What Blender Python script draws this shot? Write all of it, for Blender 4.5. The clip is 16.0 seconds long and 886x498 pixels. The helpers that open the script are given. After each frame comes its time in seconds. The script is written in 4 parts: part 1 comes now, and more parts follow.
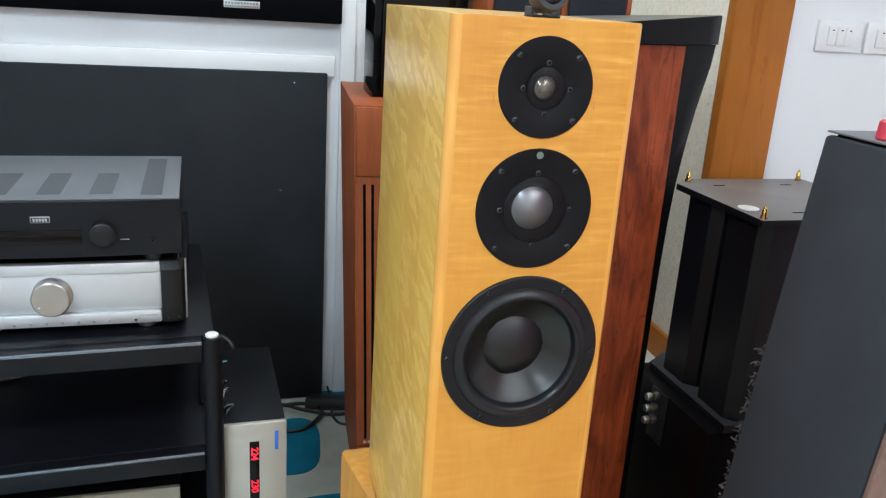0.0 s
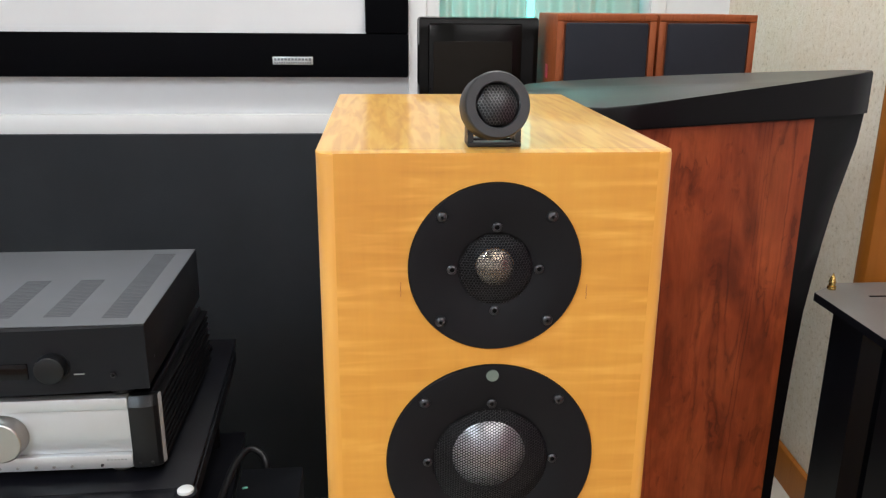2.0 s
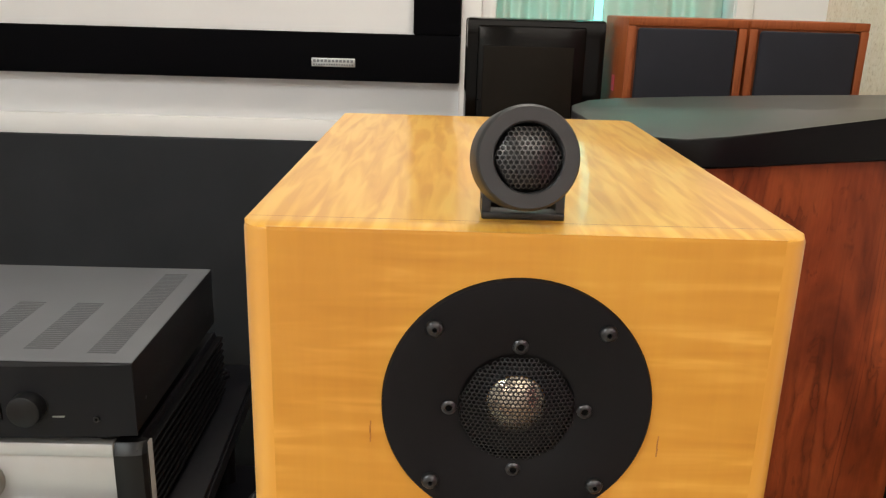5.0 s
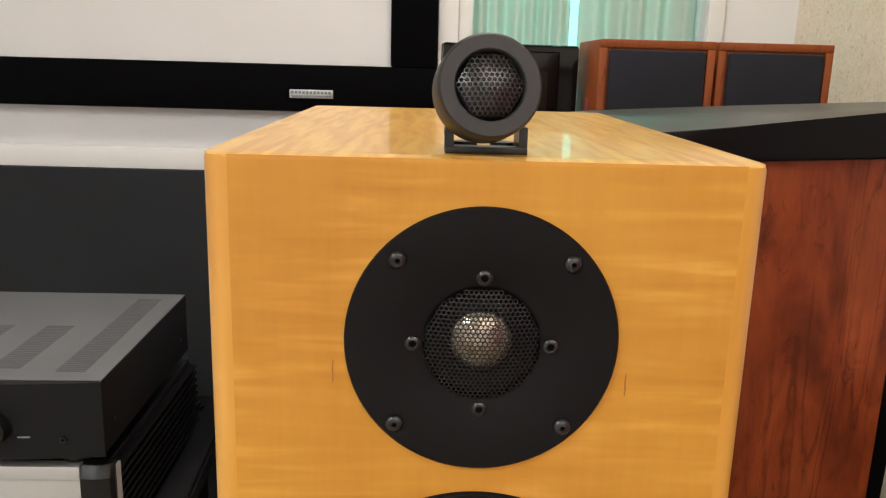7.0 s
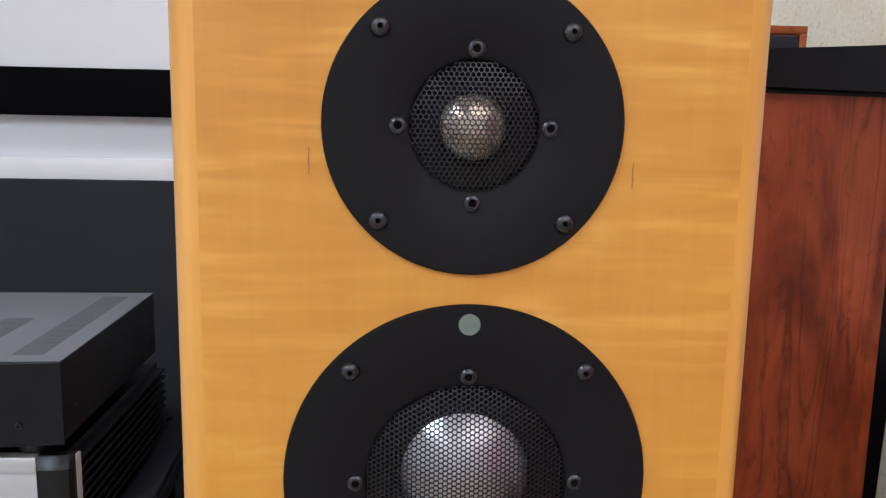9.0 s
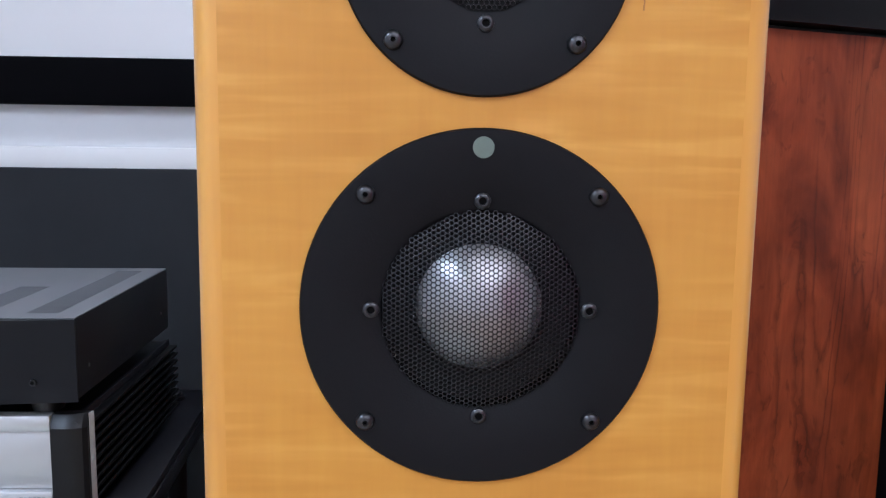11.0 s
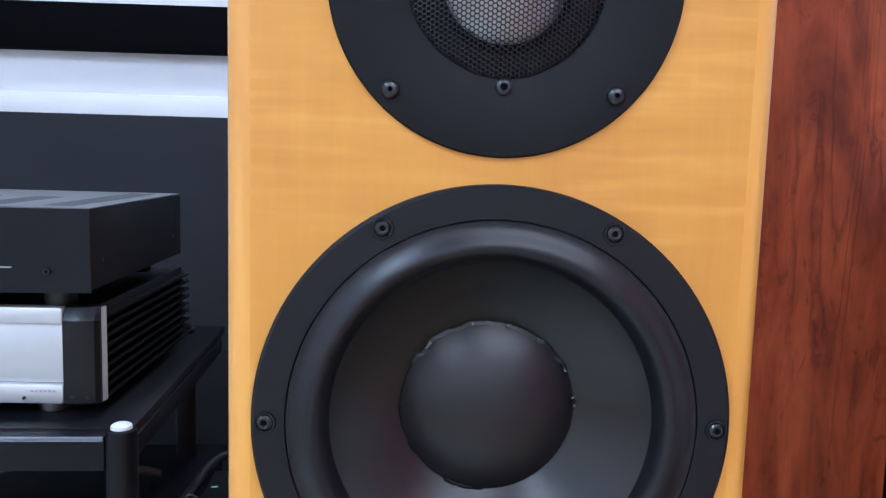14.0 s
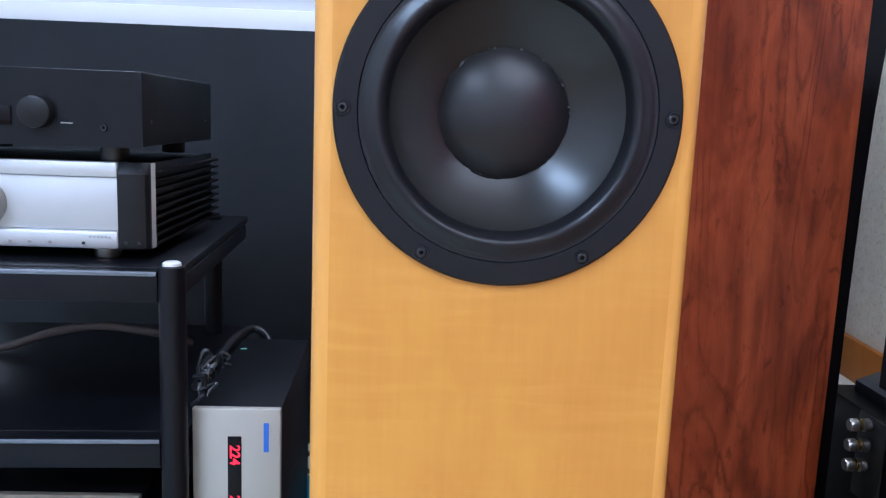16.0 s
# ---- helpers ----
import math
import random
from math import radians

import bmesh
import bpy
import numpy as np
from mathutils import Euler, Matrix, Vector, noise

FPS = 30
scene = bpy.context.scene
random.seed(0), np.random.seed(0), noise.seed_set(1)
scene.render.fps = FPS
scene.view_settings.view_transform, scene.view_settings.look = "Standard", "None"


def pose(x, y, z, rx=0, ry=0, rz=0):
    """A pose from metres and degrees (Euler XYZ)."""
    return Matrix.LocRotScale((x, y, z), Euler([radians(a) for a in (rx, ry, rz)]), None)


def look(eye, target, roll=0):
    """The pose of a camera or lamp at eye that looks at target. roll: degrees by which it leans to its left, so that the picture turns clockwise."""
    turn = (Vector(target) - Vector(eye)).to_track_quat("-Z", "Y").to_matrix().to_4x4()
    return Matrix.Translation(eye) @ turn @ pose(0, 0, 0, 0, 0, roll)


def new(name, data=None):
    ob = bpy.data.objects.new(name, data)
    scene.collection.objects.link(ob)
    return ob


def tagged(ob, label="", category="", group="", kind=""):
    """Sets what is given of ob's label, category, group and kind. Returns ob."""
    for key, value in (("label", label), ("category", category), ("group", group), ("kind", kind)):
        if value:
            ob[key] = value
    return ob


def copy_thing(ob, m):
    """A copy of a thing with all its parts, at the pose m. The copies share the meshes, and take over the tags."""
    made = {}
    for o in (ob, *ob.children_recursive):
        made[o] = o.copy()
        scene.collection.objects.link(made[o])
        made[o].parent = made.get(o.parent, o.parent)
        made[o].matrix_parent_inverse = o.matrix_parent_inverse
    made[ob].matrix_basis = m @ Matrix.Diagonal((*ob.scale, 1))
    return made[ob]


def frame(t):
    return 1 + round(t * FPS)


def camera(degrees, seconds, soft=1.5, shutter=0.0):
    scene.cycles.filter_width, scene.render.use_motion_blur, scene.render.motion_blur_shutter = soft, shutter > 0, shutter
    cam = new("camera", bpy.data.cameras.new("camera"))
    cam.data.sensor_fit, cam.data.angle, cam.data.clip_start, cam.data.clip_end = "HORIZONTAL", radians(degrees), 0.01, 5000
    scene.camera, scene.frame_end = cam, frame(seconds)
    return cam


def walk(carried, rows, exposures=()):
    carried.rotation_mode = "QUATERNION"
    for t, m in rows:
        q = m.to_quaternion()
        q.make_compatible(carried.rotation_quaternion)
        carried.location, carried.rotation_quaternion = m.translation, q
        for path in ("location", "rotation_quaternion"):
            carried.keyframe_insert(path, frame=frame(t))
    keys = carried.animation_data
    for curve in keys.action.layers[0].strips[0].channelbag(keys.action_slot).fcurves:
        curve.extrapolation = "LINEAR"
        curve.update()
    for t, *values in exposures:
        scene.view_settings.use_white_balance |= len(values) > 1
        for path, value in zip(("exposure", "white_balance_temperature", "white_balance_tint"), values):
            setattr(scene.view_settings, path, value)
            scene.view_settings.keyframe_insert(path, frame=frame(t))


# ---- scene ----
cam = camera(57.7, 16.0, soft=1.25)
PATH = [
    (0, (-0.396, -0.932, 1.384), (0.15, 0.897, 0.784), 3.7),
    (0.3, (-0.36, -0.908, 1.396), (0.132, 0.938, 0.804), 3.2),
    (0.5, (-0.308, -0.88, 1.404), (0.126, 0.983, 0.82), 3.1),
    (0.8, (-0.213, -0.824, 1.415), (0.114, 1.064, 0.839), 3.4),
    (1, (-0.163, -0.789, 1.425), (0.093, 1.11, 0.853), 3.3),
    (1.2, (-0.129, -0.751, 1.434), (0.076, 1.156, 0.865), 3.0),
    (1.5, (-0.107, -0.678, 1.449), (0.062, 1.233, 0.882), 1.8),
    (1.8, (-0.089, -0.596, 1.462), (0.067, 1.315, 0.892), 0.7),
    (2, (-0.079, -0.541, 1.462), (0.071, 1.367, 0.883), 0.5),
    (2.5, (-0.046, -0.438, 1.457), (0.019, 1.469, 0.859), 1.2),
    (3, (-0.037, -0.386, 1.459), (-0.07, 1.525, 0.869), 1.8),
    (3.5, (-0.038, -0.361, 1.468), (-0.08, 1.554, 0.891), 1.4),
    (4, (-0.037, -0.343, 1.466), (-0.055, 1.569, 0.881), 1.9),
    (6.5, (-0.03, -0.333, 1.428), (0.001, 1.599, 0.911), 1.2),
    (7, (-0.026, -0.346, 1.407), (0.021, 1.601, 0.953), 1.6),
    (7.5, (-0.028, -0.351, 1.384), (0.042, 1.607, 0.984), 1.8),
    (8, (-0.033, -0.342, 1.351), (0.046, 1.624, 0.996), 2.0),
    (8.5, (-0.032, -0.33, 1.31), (0.072, 1.639, 0.975), 1.6),
    (9, (-0.029, -0.333, 1.285), (0.079, 1.639, 0.971), 1.1),
    (11.5, (-0.031, -0.349, 1.174), (0.037, 1.634, 0.919), 0.8),
    (12, (-0.033, -0.348, 1.144), (0.023, 1.636, 0.893), 0.8),
    (12.5, (-0.032, -0.344, 1.119), (0.027, 1.64, 0.875), 0.8),
    (13, (-0.035, -0.349, 1.096), (0.028, 1.635, 0.857), 0.8),
    (13.5, (-0.036, -0.357, 1.073), (0.026, 1.629, 0.84), 1.0),
    (14, (-0.035, -0.365, 1.049), (0.025, 1.622, 0.824), 1.6),
    (14.5, (-0.045, -0.384, 1.025), (-0.003, 1.602, 0.795), 2.0),
    (15, (-0.051, -0.405, 0.995), (-0.018, 1.578, 0.739), 1.9),
    (15.5, (-0.053, -0.463, 0.959), (-0.011, 1.516, 0.673), 2.5),
    (16, (-0.055, -0.519, 0.921), (0.012, 1.454, 0.602), 2.2),
]
EXPOSURES = [(0, -.12, 5750, 6), (0.5, -.14, 5800, 7), (1.5, -.26, 6000, 10), (2.0, -.36, 6350, 12), (2.5, -.44, 6600, 12), (4, -.52, 7100, 12), (6.5, -.59, 7400, 14), (7.5, -.62, 7400, 15), (8, -.58, 7300, 15),
    (8.5, -.65, 7000, 16), (9, -.52, 6050, 17), (11.5, -.44, 5450, 17), (14, -.11, 5100, 15), (16, -.08, 5000, 15)]
walk(cam, [(t, look(eye, target, roll)) for t, eye, target, roll in PATH], EXPOSURES)

# ---- world, lamps, exposure ----
world = bpy.data.worlds.new("world")
scene.world = world
world.use_nodes = True
wnodes = world.node_tree.nodes
sky = wnodes.new("ShaderNodeTexSky")
sky.sky_type, sky.sun_disc = "NISHITA", False
sky.sun_elevation, sky.sun_rotation = radians(40), radians(200)
world.node_tree.links.new(sky.outputs[0], wnodes["Background"].inputs[0])
wnodes["Background"].inputs[1].default_value = 0.12


def area_lamp(name, x, y, z, w, h, watts, colour, rx=0.0, rz=0.0):
    data = bpy.data.lights.new(name, "AREA")
    data.shape, data.size, data.size_y, data.energy, data.color = "RECTANGLE", w, h, watts, colour
    ob = new(name, data)
    ob.matrix_world = pose(x, y, z, rx, 0, rz)
    return ob


COOL, NEUTRAL = (0.76, 0.90, 1.0), (0.975, 0.985, 0.96)
# Unseen ceiling panels; all but the cool one are added to fill dark areas.
PANELS = [(-1.50, -1.30, 0.56, 53, COOL), (0.14, 0.92, 0.56, 21.5, NEUTRAL), (-1.45, -2.65, 0.56, 24, NEUTRAL), (0.90, -2.10, 2.10, 25, NEUTRAL)]
for px, py, wide, watts, tone in PANELS:
    area_lamp("unseen_panel_lamp", px, py, 2.78, wide, wide, watts, tone)


# ---- materials ----
def nodes_of(name):
    m = bpy.data.materials.new(name)
    m.use_nodes = True
    return m, m.node_tree.nodes, m.node_tree.links, m.node_tree.nodes["Principled BSDF"]


def noise_at(nodes, links, coords, scale, stretch=(1, 1, 1), detail=4.0, rough=0.55, distort=0.0, turn=(0, 0, 0)):
    mp = nodes.new("ShaderNodeMapping")
    mp.inputs["Scale"].default_value = stretch
    mp.inputs["Rotation"].default_value = [radians(a) for a in turn]
    links.new(coords, mp.inputs["Vector"])
    n = nodes.new("ShaderNodeTexNoise")
    n.inputs["Scale"].default_value = scale
    n.inputs["Detail"].default_value = detail
    n.inputs["Roughness"].default_value = rough
    n.inputs["Distortion"].default_value = distort
    links.new(mp.outputs[0], n.inputs["Vector"])
    return n.outputs["Fac"]


def ramp(nodes, links, fac, stops):
    r = nodes.new("ShaderNodeValToRGB")
    while len(r.color_ramp.elements) < len(stops):
        r.color_ramp.elements.new(0.5)
    for e, (p, c) in zip(r.color_ramp.elements, stops):
        e.position, e.color = p, (*c, 1)
    links.new(fac, r.inputs[0])
    return r.outputs[0]


def blend(nodes, links, mode, fac, a, b):
    m = nodes.new("ShaderNodeMix")
    m.data_type, m.blend_type = "RGBA", mode
    if isinstance(fac, float):
        m.inputs["Factor"].default_value = fac
    else:
        links.new(fac, m.inputs["Factor"])
    for key, v in (("A", a), ("B", b)):
        sock = [s for s in m.inputs if s.name == key and s.type == "RGBA"][0]
        if isinstance(v, tuple):
            sock.default_value = (*v, 1)
        else:
            links.new(v, sock)
    return [s for s in m.outputs if s.type == "RGBA"][0]


def bumped(nodes, links, bsdf, fac, strength, distance=0.001):
    b = nodes.new("ShaderNodeBump")
    b.inputs["Strength"].default_value = strength
    b.inputs["Distance"].default_value = distance
    links.new(fac, b.inputs["Height"])
    links.new(b.outputs[0], bsdf.inputs["Normal"])


def surface(name, colour, rough=0.5, metal=0.0, vary=0.12, scale=6.0, grain=300.0, bump=0.05, coat=0.0, spec=0.5, distance=0.0005):
    """A plain surface with patchy tone, fine grain and uneven gloss."""
    m, nodes, links, bsdf = nodes_of(name)
    at = nodes.new("ShaderNodeTexCoord").outputs["Object"]
    big = noise_at(nodes, links, at, scale, detail=5)
    fine = noise_at(nodes, links, at, grain, detail=2)
    dark = tuple(c * (1 - vary) for c in colour)
    light = tuple(min(1, c * (1 + vary)) for c in colour)
    tone = ramp(nodes, links, big, [(0.3, dark), (0.7, light)])
    tone = blend(nodes, links, "OVERLAY", min(1.0, vary * 1.5), tone, ramp(nodes, links, fine, [(0.25, (0.35,) * 3), (0.75, (0.65,) * 3)]))
    links.new(tone, bsdf.inputs["Base Color"])
    gloss = nodes.new("ShaderNodeMapRange")
    gloss.inputs["To Min"].default_value, gloss.inputs["To Max"].default_value = rough * 0.85, min(1, rough * 1.18)
    links.new(big, gloss.inputs[0])
    links.new(gloss.outputs[0], bsdf.inputs["Roughness"])
    bsdf.inputs["Metallic"].default_value = metal
    bsdf.inputs["Coat Weight"].default_value = coat
    bsdf.inputs["Coat Roughness"].default_value = 0.08
    bsdf.inputs["Specular IOR Level"].default_value = spec
    if bump:
        bumped(nodes, links, bsdf, fine, bump, distance)
    return m


def glow(name, colour, strength):
    m, nodes, links, bsdf = nodes_of(name)
    bsdf.inputs["Base Color"].default_value = (*colour, 1)
    bsdf.inputs["Emission Color"].default_value = (*colour, 1)
    bsdf.inputs["Emission Strength"].default_value = strength
    return m


def maple(name, figure, fine, light, mid, dark, turn=(0, 0, 0), scale=1.0, distort=0.6, contrast=(0.3, 0.52, 0.75), rough=0.38, patchy=False, coat=0.25, mirror=False, fade=None, spec=0.3, octaves=3.0, cloud=0.22):
    """Figured honey maple veneer: chatoyant waves across fine pores, under lacquer."""
    m, nodes, links, bsdf = nodes_of(name)
    at = nodes.new("ShaderNodeTexCoord").outputs["Object"]
    if mirror:
        parts = nodes.new("ShaderNodeSeparateXYZ")
        joined = nodes.new("ShaderNodeCombineXYZ")
        fold = nodes.new("ShaderNodeMath")
        fold.operation = "ABSOLUTE"
        links.new(at, parts.inputs[0])
        links.new(parts.outputs[0], fold.inputs[0])
        links.new(fold.outputs[0], joined.inputs[0])
        links.new(parts.outputs[1], joined.inputs[1])
        links.new(parts.outputs[2], joined.inputs[2])
        at = joined.outputs[0]
    wave = noise_at(nodes, links, at, scale, figure, detail=octaves, rough=0.45, distort=distort, turn=turn)
    pores = noise_at(nodes, links, at, 1.0, fine, detail=2, turn=(2, 1.5, 1))
    patch = noise_at(nodes, links, at, 8.0, (1, 1, 0.8), detail=4, distort=0.5)
    tone = ramp(nodes, links, wave, [(contrast[0], dark), (contrast[1], mid), (contrast[2], light)])
    if patchy:
        where = noise_at(nodes, links, at, 1.0, (11, 11, 17), detail=3, distort=0.6)
        mask = ramp(nodes, links, where, [(0.42, (0.15,) * 3), (0.62, (1.0,) * 3)])
        if fade:
            height = nodes.new("ShaderNodeSeparateXYZ")
            links.new(at, height.inputs[0])
            rise = nodes.new("ShaderNodeMapRange")
            for key, v in zip(("From Min", "From Max", "To Min", "To Max"), (*fade, 0.28, 1.0)):
                rise.inputs[key].default_value = v
            links.new(height.outputs[2], rise.inputs[0])
            both = nodes.new("ShaderNodeMath")
            both.operation = "MULTIPLY"
            links.new(mask, both.inputs[0])
            links.new(rise.outputs[0], both.inputs[1])
            mask = both.outputs[0]
        tone = blend(nodes, links, "MIX", mask, mid, tone)
        fibre = noise_at(nodes, links, at, 1.0, (95, 95, 13), detail=4, rough=0.6, distort=0.3)
        tone = blend(nodes, links, "OVERLAY", 0.12, tone, ramp(nodes, links, fibre, [(0.3, (0.36, 0.35, 0.33)), (0.5, (0.5, 0.5, 0.5)), (0.72, (0.64, 0.65, 0.66))]))
    tone = blend(nodes, links, "OVERLAY", 0.08, tone, ramp(nodes, links, pores, [(0.3, (0.38,) * 3), (0.7, (0.62,) * 3)]))
    tone = blend(nodes, links, "OVERLAY", cloud, tone, ramp(nodes, links, patch, [(0.3, (0.38, 0.36, 0.34)), (0.7, (0.6, 0.6, 0.6))]))
    links.new(tone, bsdf.inputs["Base Color"])
    bsdf.inputs["Roughness"].default_value = rough
    bsdf.inputs["Coat Weight"].default_value = coat
    bsdf.inputs["Coat Roughness"].default_value = 0.09
    bsdf.inputs["Specular IOR Level"].default_value = spec
    bumped(nodes, links, bsdf, pores, 0.03, 0.0004)
    return m


# Front kept darker; the light on top and side is in their paler tones.
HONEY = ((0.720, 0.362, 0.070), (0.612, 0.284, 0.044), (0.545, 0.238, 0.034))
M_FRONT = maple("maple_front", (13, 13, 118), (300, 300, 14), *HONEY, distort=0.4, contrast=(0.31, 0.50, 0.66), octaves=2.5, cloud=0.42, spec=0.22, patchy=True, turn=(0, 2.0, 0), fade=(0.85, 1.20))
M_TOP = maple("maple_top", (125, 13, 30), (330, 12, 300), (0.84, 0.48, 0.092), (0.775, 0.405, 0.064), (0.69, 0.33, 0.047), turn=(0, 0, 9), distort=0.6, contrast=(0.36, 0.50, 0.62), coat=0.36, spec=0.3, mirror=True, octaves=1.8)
M_EDGE = maple("maple_edge", (60, 60, 5), (500, 500, 12), (0.74, 0.375, 0.074), (0.685, 0.328, 0.055), (0.62, 0.280, 0.041), distort=0.3, coat=0.5)


def quilted():
    """Side veneer: four upright leaves of quilted maple, paled to carry the side light, the ripples slanting."""
    m, nodes, links, bsdf = nodes_of("maple_side")
    at = nodes.new("ShaderNodeTexCoord").outputs["Object"]
    cut = nodes.new("ShaderNodeSeparateXYZ")
    links.new(at, cut.inputs[0])

    def calc(kind, a, b=0.0, c=0.0):
        n = nodes.new("ShaderNodeMath")
        n.operation = kind
        for k, v in enumerate((a, b, c)):
            if isinstance(v, float):
                n.inputs[k].default_value = v
            else:
                links.new(v, n.inputs[k])
        return n.outputs[0]

    leaf = calc("FLOOR", calc("MULTIPLY", cut.outputs[1], 10.2))
    shift = calc("FRACT", calc("MULTIPLY", calc("ADD", leaf, 1.0), 0.618))
    rise = calc("ADD", calc("MULTIPLY_ADD", cut.outputs[1], -0.42, cut.outputs[2]), calc("MULTIPLY", shift, 3.0))
    joined = nodes.new("ShaderNodeCombineXYZ")
    links.new(shift, joined.inputs[0])
    links.new(cut.outputs[1], joined.inputs[1])
    links.new(rise, joined.inputs[2])
    wave = noise_at(nodes, links, joined.outputs[0], 1.0, (5, 15, 42), detail=3, rough=0.55, distort=0.7)
    where = noise_at(nodes, links, joined.outputs[0], 1.0, (3, 7, 10), detail=2, distort=0.4)
    pores = noise_at(nodes, links, at, 1.0, (300, 300, 11), detail=3)
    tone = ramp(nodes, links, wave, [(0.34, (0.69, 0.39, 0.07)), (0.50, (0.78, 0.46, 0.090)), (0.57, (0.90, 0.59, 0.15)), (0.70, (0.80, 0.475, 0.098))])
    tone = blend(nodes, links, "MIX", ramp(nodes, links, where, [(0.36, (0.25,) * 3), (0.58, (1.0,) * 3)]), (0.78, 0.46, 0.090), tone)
    level = nodes.new("ShaderNodeMapRange")
    level.inputs["To Min"].default_value, level.inputs["To Max"].default_value = 0.455, 0.53
    links.new(shift, level.inputs[0])
    tone = blend(nodes, links, "OVERLAY", 1.0, tone, level.outputs[0])
    tone = blend(nodes, links, "OVERLAY", 0.12, tone, ramp(nodes, links, pores, [(0.3, (0.38,) * 3), (0.7, (0.62,) * 3)]))
    links.new(tone, bsdf.inputs["Base Color"])
    bsdf.inputs["Roughness"].default_value = 0.36
    bsdf.inputs["Coat Weight"].default_value = 0.35
    bsdf.inputs["Coat Roughness"].default_value = 0.10
    bsdf.inputs["Specular IOR Level"].default_value = 0.3
    bumped(nodes, links, bsdf, wave, 0.03, 0.0006)
    return m


M_SIDE = quilted()


def streaked(name, light, mid, dark, stretch, vein, rough=0.4, coat=0.1, spec=0.5):
    """Reddish hardwood with long dark streaks that run upright."""
    m, nodes, links, bsdf = nodes_of(name)
    at = nodes.new("ShaderNodeTexCoord").outputs["Object"]
    grain = noise_at(nodes, links, at, 1.0, stretch, detail=6, rough=0.62, distort=0.7)
    vein_fac = noise_at(nodes, links, at, 1.0, vein, detail=5, rough=0.65, distort=2.2)
    patch = noise_at(nodes, links, at, 7.0, (1, 1, 0.5), detail=3)
    tone = ramp(nodes, links, grain, [(0.25, mid), (0.55, light), (0.8, mid)])
    tone = blend(nodes, links, "MULTIPLY", 1.0, tone, ramp(nodes, links, vein_fac, [(0.0, (1, 1, 1)), (0.58, (1, 1, 1)), (0.63, dark), (0.66, (0.9, 0.88, 0.86)), (1.0, (1, 1, 1))]))
    tone = blend(nodes, links, "OVERLAY", 0.35, tone, ramp(nodes, links, patch, [(0.3, (0.36,) * 3), (0.7, (0.62,) * 3)]))
    links.new(tone, bsdf.inputs["Base Color"])
    bsdf.inputs["Roughness"].default_value = rough
    bsdf.inputs["Coat Weight"].default_value = coat
    bsdf.inputs["Specular IOR Level"].default_value = spec
    bumped(nodes, links, bsdf, grain, 0.04, 0.0005)
    return m


def bubinga():
    """Red-brown hardwood: cloudy tone, clustered wavy growth lines, knots and short dashes."""
    m, nodes, links, bsdf = nodes_of("bubinga")
    at = nodes.new("ShaderNodeTexCoord").outputs["Object"]

    def calc(kind, a, b):
        n = nodes.new("ShaderNodeMath")
        n.operation = kind
        for k, v in enumerate((a, b)):
            if isinstance(v, float):
                n.inputs[k].default_value = v
            else:
                links.new(v, n.inputs[k])
        return n.outputs[0]

    band = noise_at(nodes, links, at, 1.0, (13, 13, 4.0), detail=4, rough=0.55, distort=0.9)
    rings = noise_at(nodes, links, at, 1.0, (7.5, 7.5, 0.75), detail=2, rough=0.5, distort=0.35)
    wander = noise_at(nodes, links, at, 1.0, (42, 42, 22), detail=3, rough=0.6, distort=0.6)
    lines = calc("FRACT", calc("MULTIPLY", calc("ADD", rings, calc("MULTIPLY", wander, 0.055)), 15.0), 0.0)
    where = noise_at(nodes, links, at, 1.0, (9, 9, 3.2), detail=3, distort=0.8)
    knots = noise_at(nodes, links, at, 1.0, (34, 34, 15), detail=3, rough=0.6, distort=1.6)
    fine = noise_at(nodes, links, at, 1.0, (330, 330, 16), detail=3)
    cloud = noise_at(nodes, links, at, 13.0, (1, 1, 0.75), detail=5, distort=0.8)
    tone = ramp(nodes, links, band, [(0.30, (0.140, 0.0225, 0.0058)), (0.47, (0.235, 0.041, 0.0105)), (0.64, (0.355, 0.074, 0.020))])
    streak = ramp(nodes, links, lines, [(0.0, (0.48, 0.42, 0.41)), (0.10, (0.66, 0.60, 0.58)), (0.24, (1, 1, 1)), (0.80, (1, 1, 1)), (1.0, (0.74, 0.70, 0.68))])
    streak = blend(nodes, links, "MIX", ramp(nodes, links, where, [(0.42, (0.06,) * 3), (0.60, (1.0,) * 3)]), (1.0, 1.0, 1.0), streak)
    tone = blend(nodes, links, "MULTIPLY", 1.0, tone, streak)
    tone = blend(nodes, links, "MULTIPLY", 1.0, tone, ramp(nodes, links, knots, [(0.0, (1, 1, 1)), (0.60, (1, 1, 1)), (0.72, (0.55, 0.48, 0.46)), (1.0, (0.40, 0.34, 0.32))]))
    tone = blend(nodes, links, "OVERLAY", 0.25, tone, ramp(nodes, links, fine, [(0.3, (0.34,) * 3), (0.7, (0.64,) * 3)]))
    tone = blend(nodes, links, "OVERLAY", 0.75, tone, ramp(nodes, links, cloud, [(0.3, (0.36,) * 3), (0.7, (0.66,) * 3)]))
    links.new(tone, bsdf.inputs["Base Color"])
    bsdf.inputs["Roughness"].default_value = 0.46
    bsdf.inputs["Specular IOR Level"].default_value = 0.25
    bumped(nodes, links, bsdf, fine, 0.05, 0.0004)
    return m


